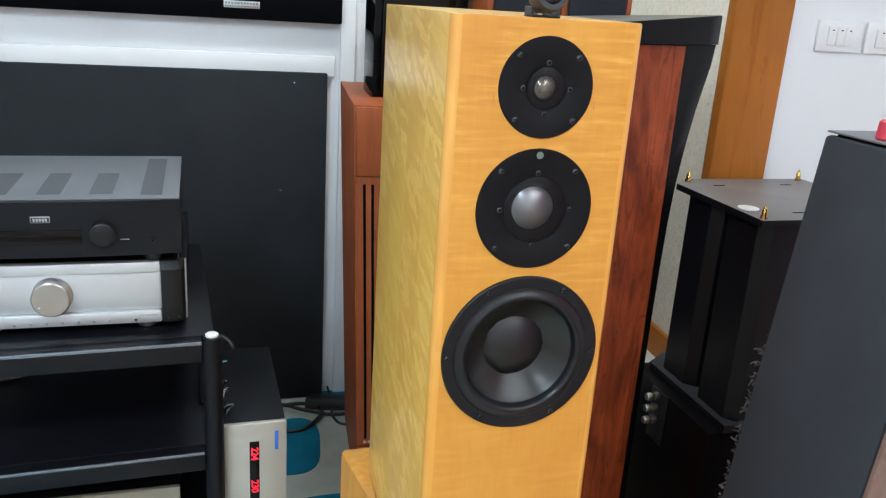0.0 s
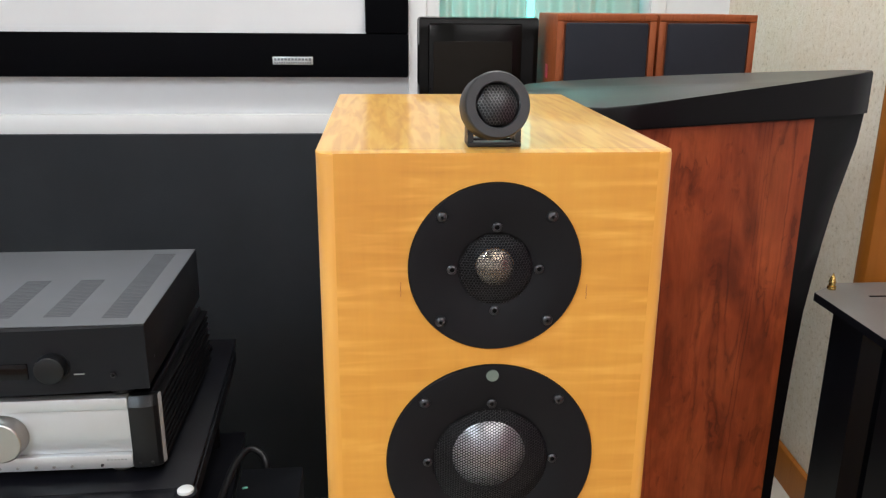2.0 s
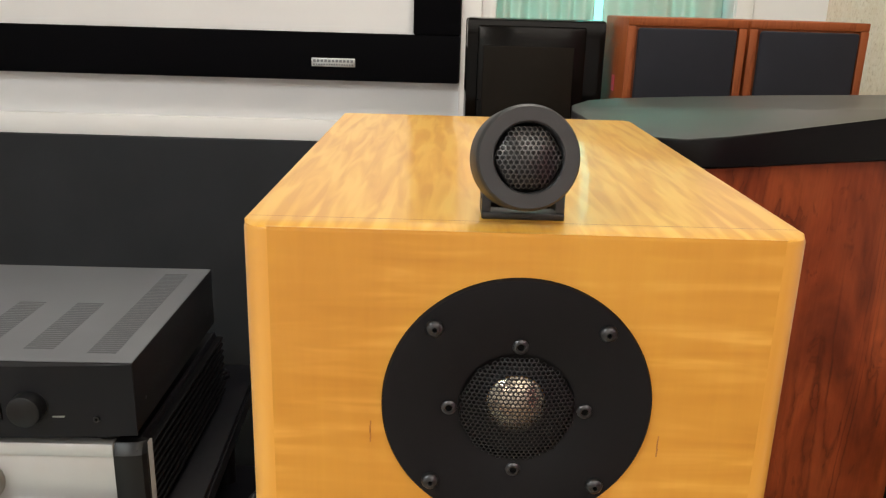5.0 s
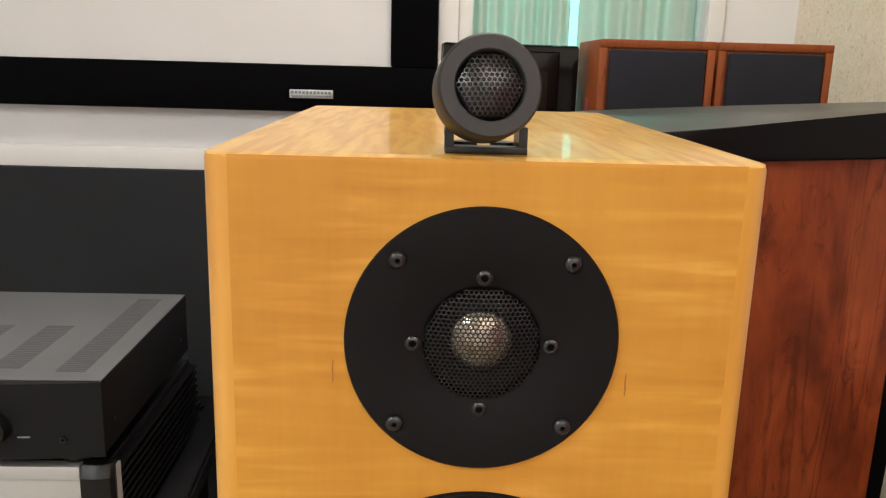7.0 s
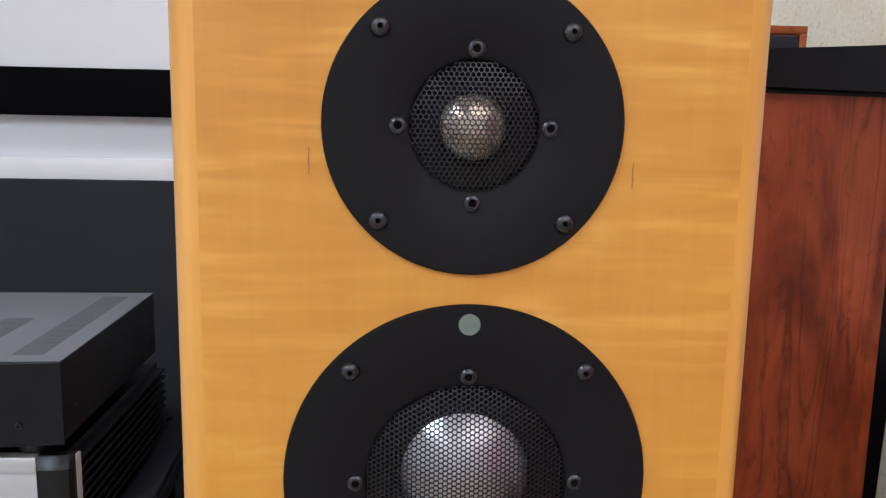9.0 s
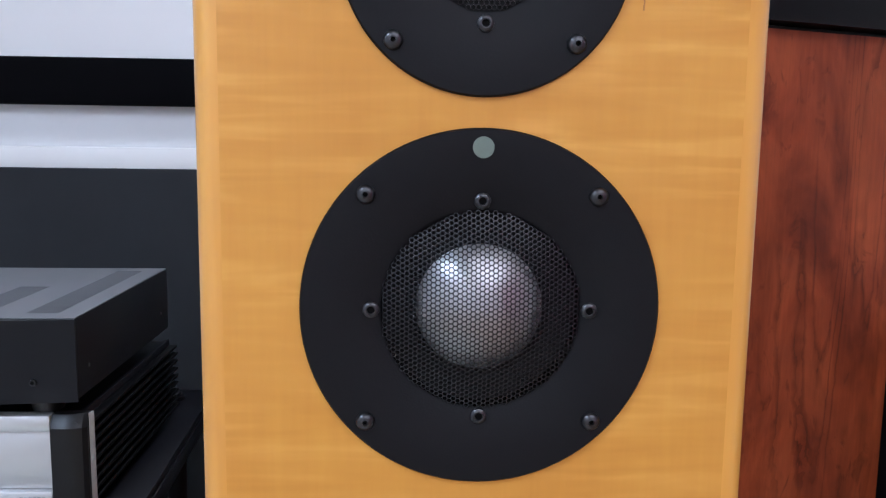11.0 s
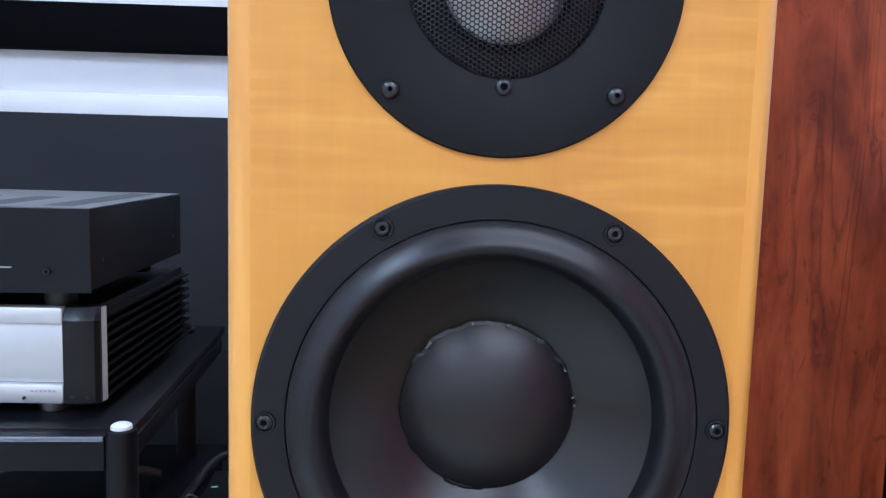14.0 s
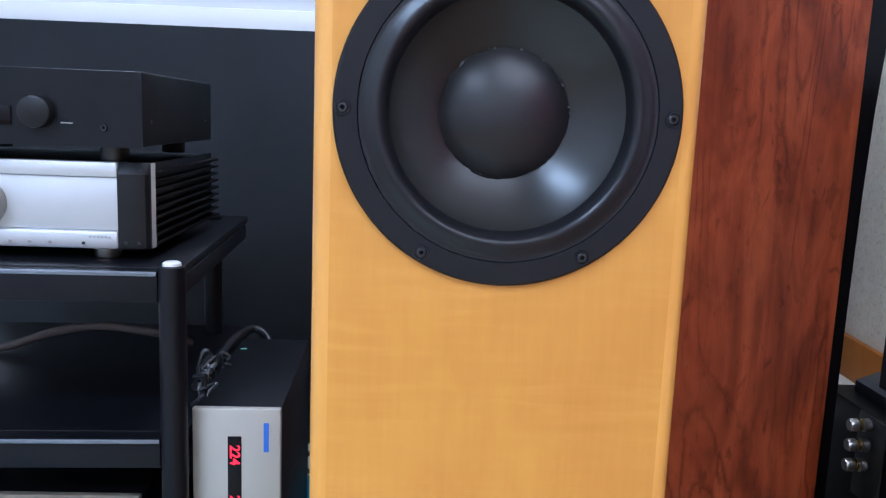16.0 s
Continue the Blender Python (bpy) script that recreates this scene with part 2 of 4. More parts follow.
M_RED = bubinga()
M_CHERRY = streaked("cherry", (0.33, 0.086, 0.026), (0.255, 0.060, 0.017), (0.7, 0.66, 0.64), (60, 60, 5), (20, 20, 2.0), rough=0.46, coat=0.0, spec=0.18)
M_OAK = streaked("orange_board", (0.40, 0.138, 0.019), (0.345, 0.112, 0.015), (0.84, 0.78, 0.72), (26, 26, 2.4), (9, 9, 1.0), rough=0.40, coat=0.05, spec=0.2)
M_PLATE = surface("driver_plate_black", (0.0058, 0.0058, 0.0068), 0.55, vary=0.1, grain=900, bump=0.12, spec=0.17)
M_BASKET = surface("basket_black", (0.008, 0.008, 0.0095), 0.45, vary=0.1, grain=700, bump=0.08, spec=0.25)
M_RUBBER = surface("surround_rubber", (0.009, 0.009, 0.0105), 0.30, vary=0.1, grain=500, bump=0.04, spec=0.36)
M_CONE = surface("coated_cone", (0.0095, 0.0090, 0.0078), 0.30, vary=0.14, scale=18, grain=600, bump=0.05, spec=0.48)
M_CAP = surface("dust_cap", (0.0075, 0.0075, 0.008), 0.36, vary=0.1, scale=30, grain=700, bump=0.04, spec=0.5)
M_GLUE = surface("glue_bead", (0.09, 0.09, 0.09), 0.18, vary=0.4, scale=120, grain=500, bump=0.3, coat=0.6)
M_MESHBLACK = surface("grille_wire", (0.014, 0.014, 0.016), 0.36, metal=0.3, vary=0.1, grain=900, bump=0.0)
M_SCREW = surface("screw_black", (0.055, 0.055, 0.058), 0.3, metal=0.85, vary=0.15, scale=200, grain=900, bump=0.05)
M_SOCKET = surface("socket_dark", (0.003, 0.003, 0.003), 0.8, spec=0.05, bump=0.0)
M_TITAN = surface("dome_metal", (0.82, 0.82, 0.83), 0.30, metal=0.9, vary=0.05, scale=40, grain=800, bump=0.02)
M_TWDOME = surface("tweeter_dome", (0.62, 0.55, 0.45), 0.24, metal=0.85, vary=0.08, scale=60, grain=800, bump=0.02)
M_SILKDOME = surface("silk_dome", (0.008, 0.008, 0.009), 0.4, vary=0.1, scale=60, grain=800, bump=0.03)
M_STICKER = surface("sticker_grey_green", (0.135, 0.170, 0.138), 0.5, vary=0.06, scale=80, grain=600, bump=0.03)
M_POD = surface("pod_grey", (0.024, 0.0245, 0.026), 0.5, vary=0.08, scale=40, grain=900, bump=0.1)
M_BLACKPL = surface("black_plastic", (0.012, 0.012, 0.013), 0.4, vary=0.15, scale=20, grain=600, bump=0.05)
M_BLACKGLOSS = surface("piano_black", (0.003, 0.0026, 0.0022), 0.07, vary=0.1, bump=0.0, coat=0.0, spec=0.09)
M_SATIN = surface("satin_black_lacquer", (0.003, 0.0024, 0.0028), 0.36, spec=0.13, vary=0.15, scale=8, grain=500, bump=0.03)
M_STEEL = surface("powder_coat_black", (0.006, 0.006, 0.0085), 0.38, spec=0.22, vary=0.18, scale=10, grain=900, bump=0.12)
M_SHELF = surface("shelf_black", (0.006, 0.006, 0.0085), 0.34, spec=0.26, vary=0.10, scale=10, grain=900, bump=0.015)
M_FIN = surface("fin_black", (0.003, 0.003, 0.0035), 0.45, spec=0.14, vary=0.12, scale=10, grain=900, bump=0.05)
# Pale blue-grey that puts the edge highlight of the black shelves into colour.
M_LIP = surface("lip_highlight", (0.20, 0.22, 0.26), 0.24, metal=0.6, vary=0.12, scale=12, grain=500, bump=0.03)
M_WRAP = surface("shiny_wrap", (0.06, 0.064, 0.072), 0.10, spec=0.9, vary=0.3, scale=60, grain=200, bump=0.3)
M_MINT = surface("mint_tag", (0.18, 0.52, 0.42), 0.5, vary=0.06, scale=60, bump=0.0)
M_STANDTOP = surface("stand_plate", (0.20, 0.185, 0.175), 0.42, metal=0.3, vary=0.12, scale=8, grain=900, bump=0.1)
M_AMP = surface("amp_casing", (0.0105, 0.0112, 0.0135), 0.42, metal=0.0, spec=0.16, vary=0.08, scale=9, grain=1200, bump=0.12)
# Paler copy of the amp casing, overhead sheen put into its colour.
M_AMPTOP = surface("amp_top_sheen", (0.165, 0.173, 0.188), 0.42, metal=0.3, vary=0.08, scale=9, grain=1200, bump=0.12)
M_KNOB = surface("knob_black", (0.008, 0.008, 0.009), 0.34, spec=0.3, vary=0.1, scale=60, grain=600, bump=0.03)
M_VENT = surface("vent_dark", (0.085, 0.089, 0.098), 0.7, bump=0.0)
M_DISPLAY = surface("display_glass", (0.004, 0.0025, 0.003), 0.1, spec=0.2, bump=0.0, vary=0.05)
M_ALU = surface("brushed_silver", (0.62, 0.63, 0.64), 0.38, metal=0.55, vary=0.05, scale=7, grain=700, bump=0.06)
M_CHAMPAGNE = surface("champagne_silver", (0.50, 0.475, 0.42), 0.42, metal=0.45, vary=0.05, scale=7, grain=700, bump=0.06)
M_CREAMPL = surface("cream_panel", (0.30, 0.275, 0.22), 0.5, spec=0.3, vary=0.05, scale=7, grain=700, bump=0.04)
M_CHROME = surface("turned_metal", (0.46, 0.44, 0.42), 0.30, metal=1.0, vary=0.03, scale=30, grain=900, bump=0.01)
M_BADGE = surface("badge_silver", (0.5, 0.52, 0.52), 0.35, metal=0.7, vary=0.1, scale=80, bump=0.0)
M_WALL = surface("white_paint", (0.80, 0.81, 0.82), 0.6, vary=0.03, scale=2, grain=240, bump=0.08)
M_MAUVE = surface("mauve_reflector", (0.38, 0.10, 0.16), 0.7, vary=0.06, scale=2, grain=240, bump=0.08)
M_TRIM = surface("white_trim", (0.82, 0.82, 0.81), 0.4, vary=0.03, scale=3, grain=200, bump=0.05)
M_CEIL = surface("ceiling_paint", (0.80, 0.80, 0.78), 0.8, vary=0.03, scale=2, grain=150, bump=0.05)
M_LEDGE = surface("cream_ledge", (0.70, 0.68, 0.60), 0.4, vary=0.06, scale=4, grain=150, bump=0.05)
M_FABRIC = surface("black_fabric", (0.022, 0.0245, 0.028), 0.85, vary=0.2, scale=5, grain=1400, bump=0.5, spec=0.25)
M_VELVET = surface("black_velvet", (0.0025, 0.0025, 0.0034), 0.9, vary=0.15, scale=5, grain=1500, bump=0.4, spec=0.06)
M_SCREEN = surface("screen_cloth", (0.80, 0.80, 0.80), 0.85, vary=0.02, scale=2, grain=1500, bump=0.1, spec=0.2)
M_GRILLECLOTH = surface("grey_grille_cloth", (0.035, 0.038, 0.045), 0.85, vary=0.18, scale=6, grain=1300, bump=0.5, spec=0.3)
M_NAVY = surface("blue_grey_cloth", (0.021, 0.0225, 0.029), 0.85, vary=0.18, scale=6, grain=1300, bump=0.5, spec=0.2)
M_FRAY = surface("frayed_fibre", (0.065, 0.062, 0.055), 0.9, vary=0.3, scale=60, grain=900, bump=0.3)
M_BRASS = surface("brass", (0.62, 0.42, 0.14), 0.25, metal=1.0, vary=0.1, scale=100, bump=0.0)
M_WHITEPL = surface("white_plastic", (0.80, 0.80, 0.79), 0.35, vary=0.03, scale=30, grain=400, bump=0.02)
M_BLUE = surface("blue_sticker", (0.05, 0.16, 0.62), 0.5, vary=0.05, scale=60, bump=0.0)
M_CABLE = surface("cable_black", (0.012, 0.012, 0.014), 0.4, vary=0.15, scale=50, grain=600, bump=0.1)
M_BROWNCABLE = surface("cable_brown", (0.13, 0.108, 0.098), 0.6, vary=0.15, scale=50, grain=600, bump=0.2)
M_PINK = surface("red_plastic", (0.65, 0.06, 0.10), 0.4, vary=0.08, scale=30, bump=0.02)
M_TEAL = surface("rug_teal", (0.02, 0.19, 0.30), 0.95, vary=0.15, scale=12, grain=900, bump=0.6, spec=0.1)
M_LIME = surface("rug_lime", (0.45, 0.52, 0.12), 0.95, vary=0.15, scale=12, grain=900, bump=0.6, spec=0.1)
M_CREAM = surface("rug_cream", (0.55, 0.60, 0.54), 0.95, vary=0.12, scale=10, grain=900, bump=0.6, spec=0.1)
M_FLOOR = surface("floor_boards", (0.34, 0.24, 0.15), 0.4, vary=0.2, scale=4, grain=200, bump=0.05)
M_RED_LED = glow("red_led", (1.0, 0.012, 0.035), 1.5)
M_PANEL_GLOW = glow("lamp_diffuser", (1.0, 0.99, 0.96), 3.0)
M_DAY = glow("daylight_haze", (0.24, 0.98, 0.93), 2.6)


def wallpaper():
    """Beige textured wall covering with flecks and soft pits."""
    m, nodes, links, bsdf = nodes_of("beige_wallpaper")
    at = nodes.new("ShaderNodeTexCoord").outputs["Object"]
    fleck = noise_at(nodes, links, at, 110.0, (1, 1, 1.1), detail=5, rough=0.7, distort=0.4)
    soft = noise_at(nodes, links, at, 26.0, detail=4)
    tone = ramp(nodes, links, fleck, [(0.28, (0.48, 0.39, 0.27)), (0.42, (0.77, 0.675, 0.54)), (0.7, (0.86, 0.78, 0.66))])
    tone = blend(nodes, links, "OVERLAY", 0.4, tone, ramp(nodes, links, soft, [(0.3, (0.4, 0.39, 0.37)), (0.7, (0.6, 0.6, 0.6))]))
    links.new(tone, bsdf.inputs["Base Color"])
    bsdf.inputs["Roughness"].default_value = 0.85
    bumped(nodes, links, bsdf, fleck, 0.6, 0.002)
    return m


M_PAPER = wallpaper()


def curtain_stuff():
    m, nodes, links, bsdf = nodes_of("sheer_curtain")
    at = nodes.new("ShaderNodeTexCoord").outputs["Object"]
    weave = noise_at(nodes, links, at, 700.0, detail=2)
    links.new(ramp(nodes, links, weave, [(0.3, (0.60, 0.69, 0.64)), (0.7, (0.70, 0.78, 0.73))]), bsdf.inputs["Base Color"])
    bsdf.inputs["Roughness"].default_value = 0.9
    bsdf.inputs["Transmission Weight"].default_value = 0.0
    thin = nodes.new("ShaderNodeBsdfTranslucent")
    thin.inputs[0].default_value = (0.90, 0.82, 0.78, 1)
    mix = nodes.new("ShaderNodeMixShader")
    mix.inputs[0].default_value = 0.6
    links.new(bsdf.outputs[0], mix.inputs[1])
    links.new(thin.outputs[0], mix.inputs[2])
    links.new(mix.outputs[0], nodes["Material Output"].inputs[0])
    return m


M_CURTAIN = curtain_stuff()


def pane_glass():
    m, nodes, links, bsdf = nodes_of("window_glass")
    bsdf.inputs["Base Color"].default_value = (1, 1, 1, 1)
    bsdf.inputs["Roughness"].default_value = 0.02
    bsdf.inputs["Transmission Weight"].default_value = 1.0
    bsdf.inputs["IOR"].default_value = 1.45
    return m


M_GLASS = pane_glass()


# ---- builders ----
def put(name, bm, mats, parent=None, smooth=35.0):
    """Links a bmesh as one mesh object."""
    bmesh.ops.recalc_face_normals(bm, faces=bm.faces)
    me = bpy.data.meshes.new(name)
    bm.to_mesh(me)
    bm.free()
    for m in mats if isinstance(mats, (list, tuple)) else [mats]:
        me.materials.append(m)
    if smooth and len(me.polygons) > 6:
        me.shade_smooth()
        me.set_sharp_from_angle(angle=radians(smooth))
    ob = new(name, me)
    if parent is not None:
        ob.parent = parent
    return ob


def part(name, bm, material, parent, label="", smooth=35.0):
    ob = put(name, bm, material, parent, smooth)
    if label:
        ob["label"] = label
    return ob


def thing(name, x, y, z, rz=0.0, label="", category="", group="", kind=""):
    ob = new(name)
    ob.empty_display_size = 0.05
    ob.matrix_basis = pose(x, y, z, 0, 0, rz)
    return tagged(ob, label, category, group, kind)


def box(x0, x1, y0, y1, z0, z1, bevel=0.0, bm=None, segments=2):
    bm = bm or bmesh.new()
    made = bmesh.ops.create_cube(bm, size=1, matrix=Matrix.Translation(((x0 + x1) / 2, (y0 + y1) / 2, (z0 + z1) / 2)) @ Matrix.Diagonal((x1 - x0, y1 - y0, z1 - z0, 1)))
    if bevel:
        edges = list({e for v in made["verts"] for e in v.link_edges})
        bmesh.ops.bevel(bm, geom=edges, offset=bevel, segments=segments, profile=0.5, affect="EDGES")
    return bm


def prism(points, z0, z1, bevel=0.0, bm=None):
    """An upright prism over a plan outline."""
    bm = bm or bmesh.new()
    low = [bm.verts.new((x, y, z0)) for x, y in points]
    high = [bm.verts.new((x, y, z1)) for x, y in points]
    n = len(points)
    bm.faces.new(low[::-1])
    top = bm.faces.new(high)
    for i in range(n):
        bm.faces.new((low[i], low[(i + 1) % n], high[(i + 1) % n], high[i]))
    if bevel:
        bmesh.ops.bevel(bm, geom=list(top.edges), offset=bevel, segments=2, profile=0.5, affect="EDGES")
    return bm


def lathe(profile, cx=0.0, cy=0.0, cz=0.0, axis="y", steps=64, bm=None, wobble=None):
    """Turns a profile of (radius, along) round an axis; along y it runs away from the viewer."""
    bm = bm or bmesh.new()
    rings = []
    for r, a in profile:
        ring = []
        for k in range(steps if r > 1e-6 else 1):
            w = 2 * math.pi * k / steps
            rr = r * (wobble(w) if wobble else 1.0)
            u, v = rr * math.cos(w), rr * math.sin(w)
            ring.append(bm.verts.new({"y": (cx + u, cy + a, cz + v), "z": (cx + u, cy + v, cz + a), "x": (cx + a, cy + u, cz + v)}[axis]))
        rings.append(ring)
    for p, q in zip(rings, rings[1:]):
        for k in range(steps):
            j = (k + 1) % steps
            quad = [p[k % len(p)], p[j % len(p)], q[j % len(q)], q[k % len(q)]]
            face = [v for i, v in enumerate(quad) if v not in quad[:i]]
            if len(face) > 2:
                bm.faces.new(face)
    return bm


def tube(points, radius, sides=10, bm=None):
    """A round cable along smooth points."""
    bm = bm or bmesh.new()
    pts = [Vector(p) for p in points]
    path = []
    for i in range(len(pts) - 1):
        a, b, c, d = pts[max(i - 1, 0)], pts[i], pts[i + 1], pts[min(i + 2, len(pts) - 1)]
        for k in range(8):
            s = k / 8
            path.append(0.5 * ((2 * b) + (c - a) * s + (2 * a - 5 * b + 4 * c - d) * s * s + (3 * b - a - 3 * c + d) * s ** 3))
    path.append(pts[-1])
    rings = []
    for i, p in enumerate(path):
        way = (path[min(i + 1, len(path) - 1)] - path[max(i - 1, 0)]).normalized()
        side = way.cross(Vector((0, 0, 1)))
        side = side.normalized() if side.length > 1e-4 else Vector((1, 0, 0))
        up = side.cross(way)
        rings.append([bm.verts.new(p + radius * (math.cos(2 * math.pi * k / sides) * side + math.sin(2 * math.pi * k / sides) * up)) for k in range(sides)])
    for p, q in zip(rings, rings[1:]):
        for k in range(sides):
            bm.faces.new((p[k], p[(k + 1) % sides], q[(k + 1) % sides], q[k]))
    bm.faces.new(rings[0][::-1])
    bm.faces.new(rings[-1])
    return bm


def hex_mesh(radius, bulge, pitch, wire, cx, cy, cz, thick=0.0006):
    """A domed grille of hexagonal holes, centred on (cx, cy, cz), bulging towards -y."""
    bm = bmesh.new()
    corner = pitch / math.sqrt(3)
    inner = corner - wire / math.sqrt(3)
    cache = {}

    def vert(u, v, back):
        key = (round(u * 1e6), round(v * 1e6), back)
        if key not in cache:
            d = min(1.0, math.hypot(u, v) / radius)
            cache[key] = bm.verts.new((cx + u, cy - bulge * (1 - d * d) + (thick if back else 0), cz + v))
        return cache[key]

    n = int(radius / pitch) + 2
    for row in range(-n, n + 1):
        for col in range(-n, n + 1):
            u = (col + 0.5 * (row % 2)) * pitch
            v = row * pitch * math.sqrt(3) / 2
            if math.hypot(u, v) > radius - 0.5 * pitch:
                continue
            ang = [math.radians(60 * k + 30) for k in range(6)]
            out = [(u + corner * math.cos(a), v + corner * math.sin(a)) for a in ang]
            inn = [(u + inner * math.cos(a), v + inner * math.sin(a)) for a in ang]
            for k in range(6):
                j = (k + 1) % 6
                bm.faces.new((vert(*out[k], 0), vert(*out[j], 0), vert(*inn[j], 0), vert(*inn[k], 0)))
                bm.faces.new((vert(*inn[k], 0), vert(*inn[j], 0), vert(*inn[j], 1), vert(*inn[k], 1)))
    return bm


def writing(text, size, material, parent, name, m):
    data = bpy.data.curves.new(name, "FONT")
    data.offset = 0.0003
    data.body, data.size, data.extrude, data.align_x, data.align_y = text, size, 0.0003, "CENTER", "CENTER"
    holder = bpy.data.objects.new("temporary", data)
    scene.collection.objects.link(holder)
    bpy.context.view_layer.update()
    me = bpy.data.meshes.new_from_object(holder.evaluated_get(bpy.context.evaluated_depsgraph_get()))
    bpy.data.objects.remove(holder)
    me.materials.clear()
    me.materials.append(material)
    ob = new(name, me)
    ob.parent = parent
    ob.matrix_basis = m
    return ob


# ---- structure ----
WALL_Y = 1.655
X_LEFT, X_RIGHT, Y_BACK, TOP = -2.7, 2.2, -3.3, 2.8


def structure(name, bm, mats, label="", parent=None, smooth=35.0):
    ob = put(name, bm, mats, parent, smooth)
    return tagged(ob, label, "", "", "structure") if parent is None else ob


structure("floor", box(X_LEFT - 0.2, X_RIGHT + 0.2, Y_BACK - 0.2, WALL_Y + 0.6, -0.12, 0.0), M_FLOOR, "warm brown floor of the listening room")
structure("ceiling", box(X_LEFT - 0.2, X_RIGHT + 0.2, Y_BACK - 0.2, WALL_Y + 0.2, TOP, TOP + 0.12), M_CEIL, "plain off-white ceiling")
# far wall with its window opening
WX0, WX1, WZ0, WZ1 = 0.045, 0.640, 0.95, 2.35
north = box(X_LEFT - 0.2, WX0, WALL_Y, WALL_Y + 0.16, 0, TOP)
box(WX1, 0.95, WALL_Y, WALL_Y + 0.16, 0, TOP, bm=north)
box(WX0, WX1, WALL_Y, WALL_Y + 0.16, 0, WZ0, bm=north)
box(WX0, WX1, WALL_Y, WALL_Y + 0.16, WZ1, TOP, bm=north)
structure("wall_north", north, M_WALL, "white painted wall behind the screen")
structure("wall_west", box(X_LEFT - 0.16, X_LEFT, Y_BACK, WALL_Y, 0, TOP), M_WALL, "white painted side wall")
structure("wall_south", box(X_LEFT - 0.16, X_RIGHT + 0.16, Y_BACK - 0.16, Y_BACK, 0, TOP), M_WALL, "white painted wall at the back of the room")
structure("wall_east", box(X_RIGHT, X_RIGHT + 0.16, -1.05, 0.95, 0, TOP), M_WALL, "white painted side wall")
# Out of view; its mauve stands in for something red mirrored in the domes.
structure("wall_east_far", box(X_RIGHT, X_RIGHT + 0.16, Y_BACK, -1.051, 0, TOP), M_MAUVE, "unseen stretch of side wall, coloured mauve for the dome reflections")
# the papered return and the white wall with the switches
structure("wall_papered", prism([(0.800, 0.815), (0.96, 0.815), (0.96, WALL_Y), (0.862, WALL_Y)], 0, TOP), M_PAPER, "beige flecked wallpaper on the return wall")
structure("wall_switches", box(0.962, X_RIGHT, 0.80, 0.95, 0, TOP), M_WALL, "white painted wall carrying light switches")
structure("corner_board", box(0.793, 0.953, 0.778, 0.813, 0, TOP, 0.003), M_OAK, "orange varnished wooden board on the wall end")
structure("platform", box(0.16, 0.80, 0.83, WALL_Y - 0.002, 0.0, 0.45, 0.004), M_LEDGE, "cream low platform along the wall")
bb = bmesh.new()
prism([(0.786, 0.83), (0.800, 0.83), (0.8595, WALL_Y - 0.004), (0.8455, WALL_Y - 0.004)], 0.4505, 0.530, 0.004, bb)
structure("baseboard", bb, M_OAK, "orange varnished wooden skirting board")
# dado moulding below the screen
dado = box(X_LEFT, -0.02, WALL_Y - 0.018, WALL_Y - 0.0005, 1.118, 1.182, 0.004)
structure("trim", dado, M_TRIM, "white painted dado moulding")
structure("trim_upright", box(-0.004, 0.044, WALL_Y - 0.014, WALL_Y - 0.0005, 0.0, 2.45, 0.004), M_TRIM, "white painted upright window casing")

# window with sheer curtain, daylight beyond
win = thing("window_1", (WX0 + WX1) / 2, WALL_Y + 0.08, WZ0, 0, "white framed window behind a pale teal sheer curtain", "window", "", "structure")
hw, hh = (WX1 - WX0) / 2, WZ1 - WZ0
for x0, x1, z0, z1 in ((-hw, -hw + 0.035, 0, hh), (hw - 0.035, hw, 0, hh), (0.10, 0.14, 0, hh), (-hw, hw, 0, 0.04), (-hw, hw, hh - 0.04, hh)):
    part("window_frame", box(x0, x1, 0.02, 0.06, z0, z1, 0.004), M_TRIM, win)
for x0, x1 in ((-hw + 0.03, 0.102), (0.138, hw - 0.03)):
    pane = part("pane", box(x0, x1, 0.036, 0.042, 0.035, hh - 0.035), M_GLASS, win)
    pane.visible_shadow = False
part("casing", box(hw + 0.001, hw + 0.042, -0.094, -0.0805, -0.2, hh + 0.05, 0.004), M_TRIM, win)


def curtain_half(x0, x1, folds, seed):
    cur = bmesh.new()
    cols = 90
    sheet = []
    for z in (0.02, 0.45, 0.9, hh - 0.03):
        line = []
        for k in range(cols + 1):
            s = k / cols
            fold = 0.013 * math.sin(s * folds + 0.9 * math.sin(s * 9 + seed)) + 0.007 * math.sin(s * folds * 0.43 + 2 + seed)
            line.append(cur.verts.new((x0 + s * (x1 - x0), -0.035 + fold, z)))
        sheet.append(line)
    for p, q in zip(sheet, sheet[1:]):
        for k in range(cols):
            cur.faces.new((p[k], p[k + 1], q[k + 1], q[k]))
    ob = put("curtain", cur, M_CURTAIN, None, 80)
    ob.matrix_basis = pose((WX0 + WX1) / 2, WALL_Y + 0.08, WZ0)
    solid = ob.modifiers.new("cloth", "SOLIDIFY")
    solid.thickness = 0.0008
    return tagged(ob, "pale teal sheer curtain hanging in folds at the window", "curtain", "window curtains")


part("reveal", box(-hw + 0.0005, -hw + 0.034, -0.078, 0.0195, 0.0, hh, 0.002), M_TRIM, win, "white window reveal")
curtain_half(-hw + 0.030, -0.022, 40, 0.0)
curtain_half(-0.002, hw - 0.010, 34, 1.7)
structure("backdrop", box(-1.5, 2.2, 2.6, 2.62, 0.2, 3.4), M_DAY, "hazy daylight outside the window")

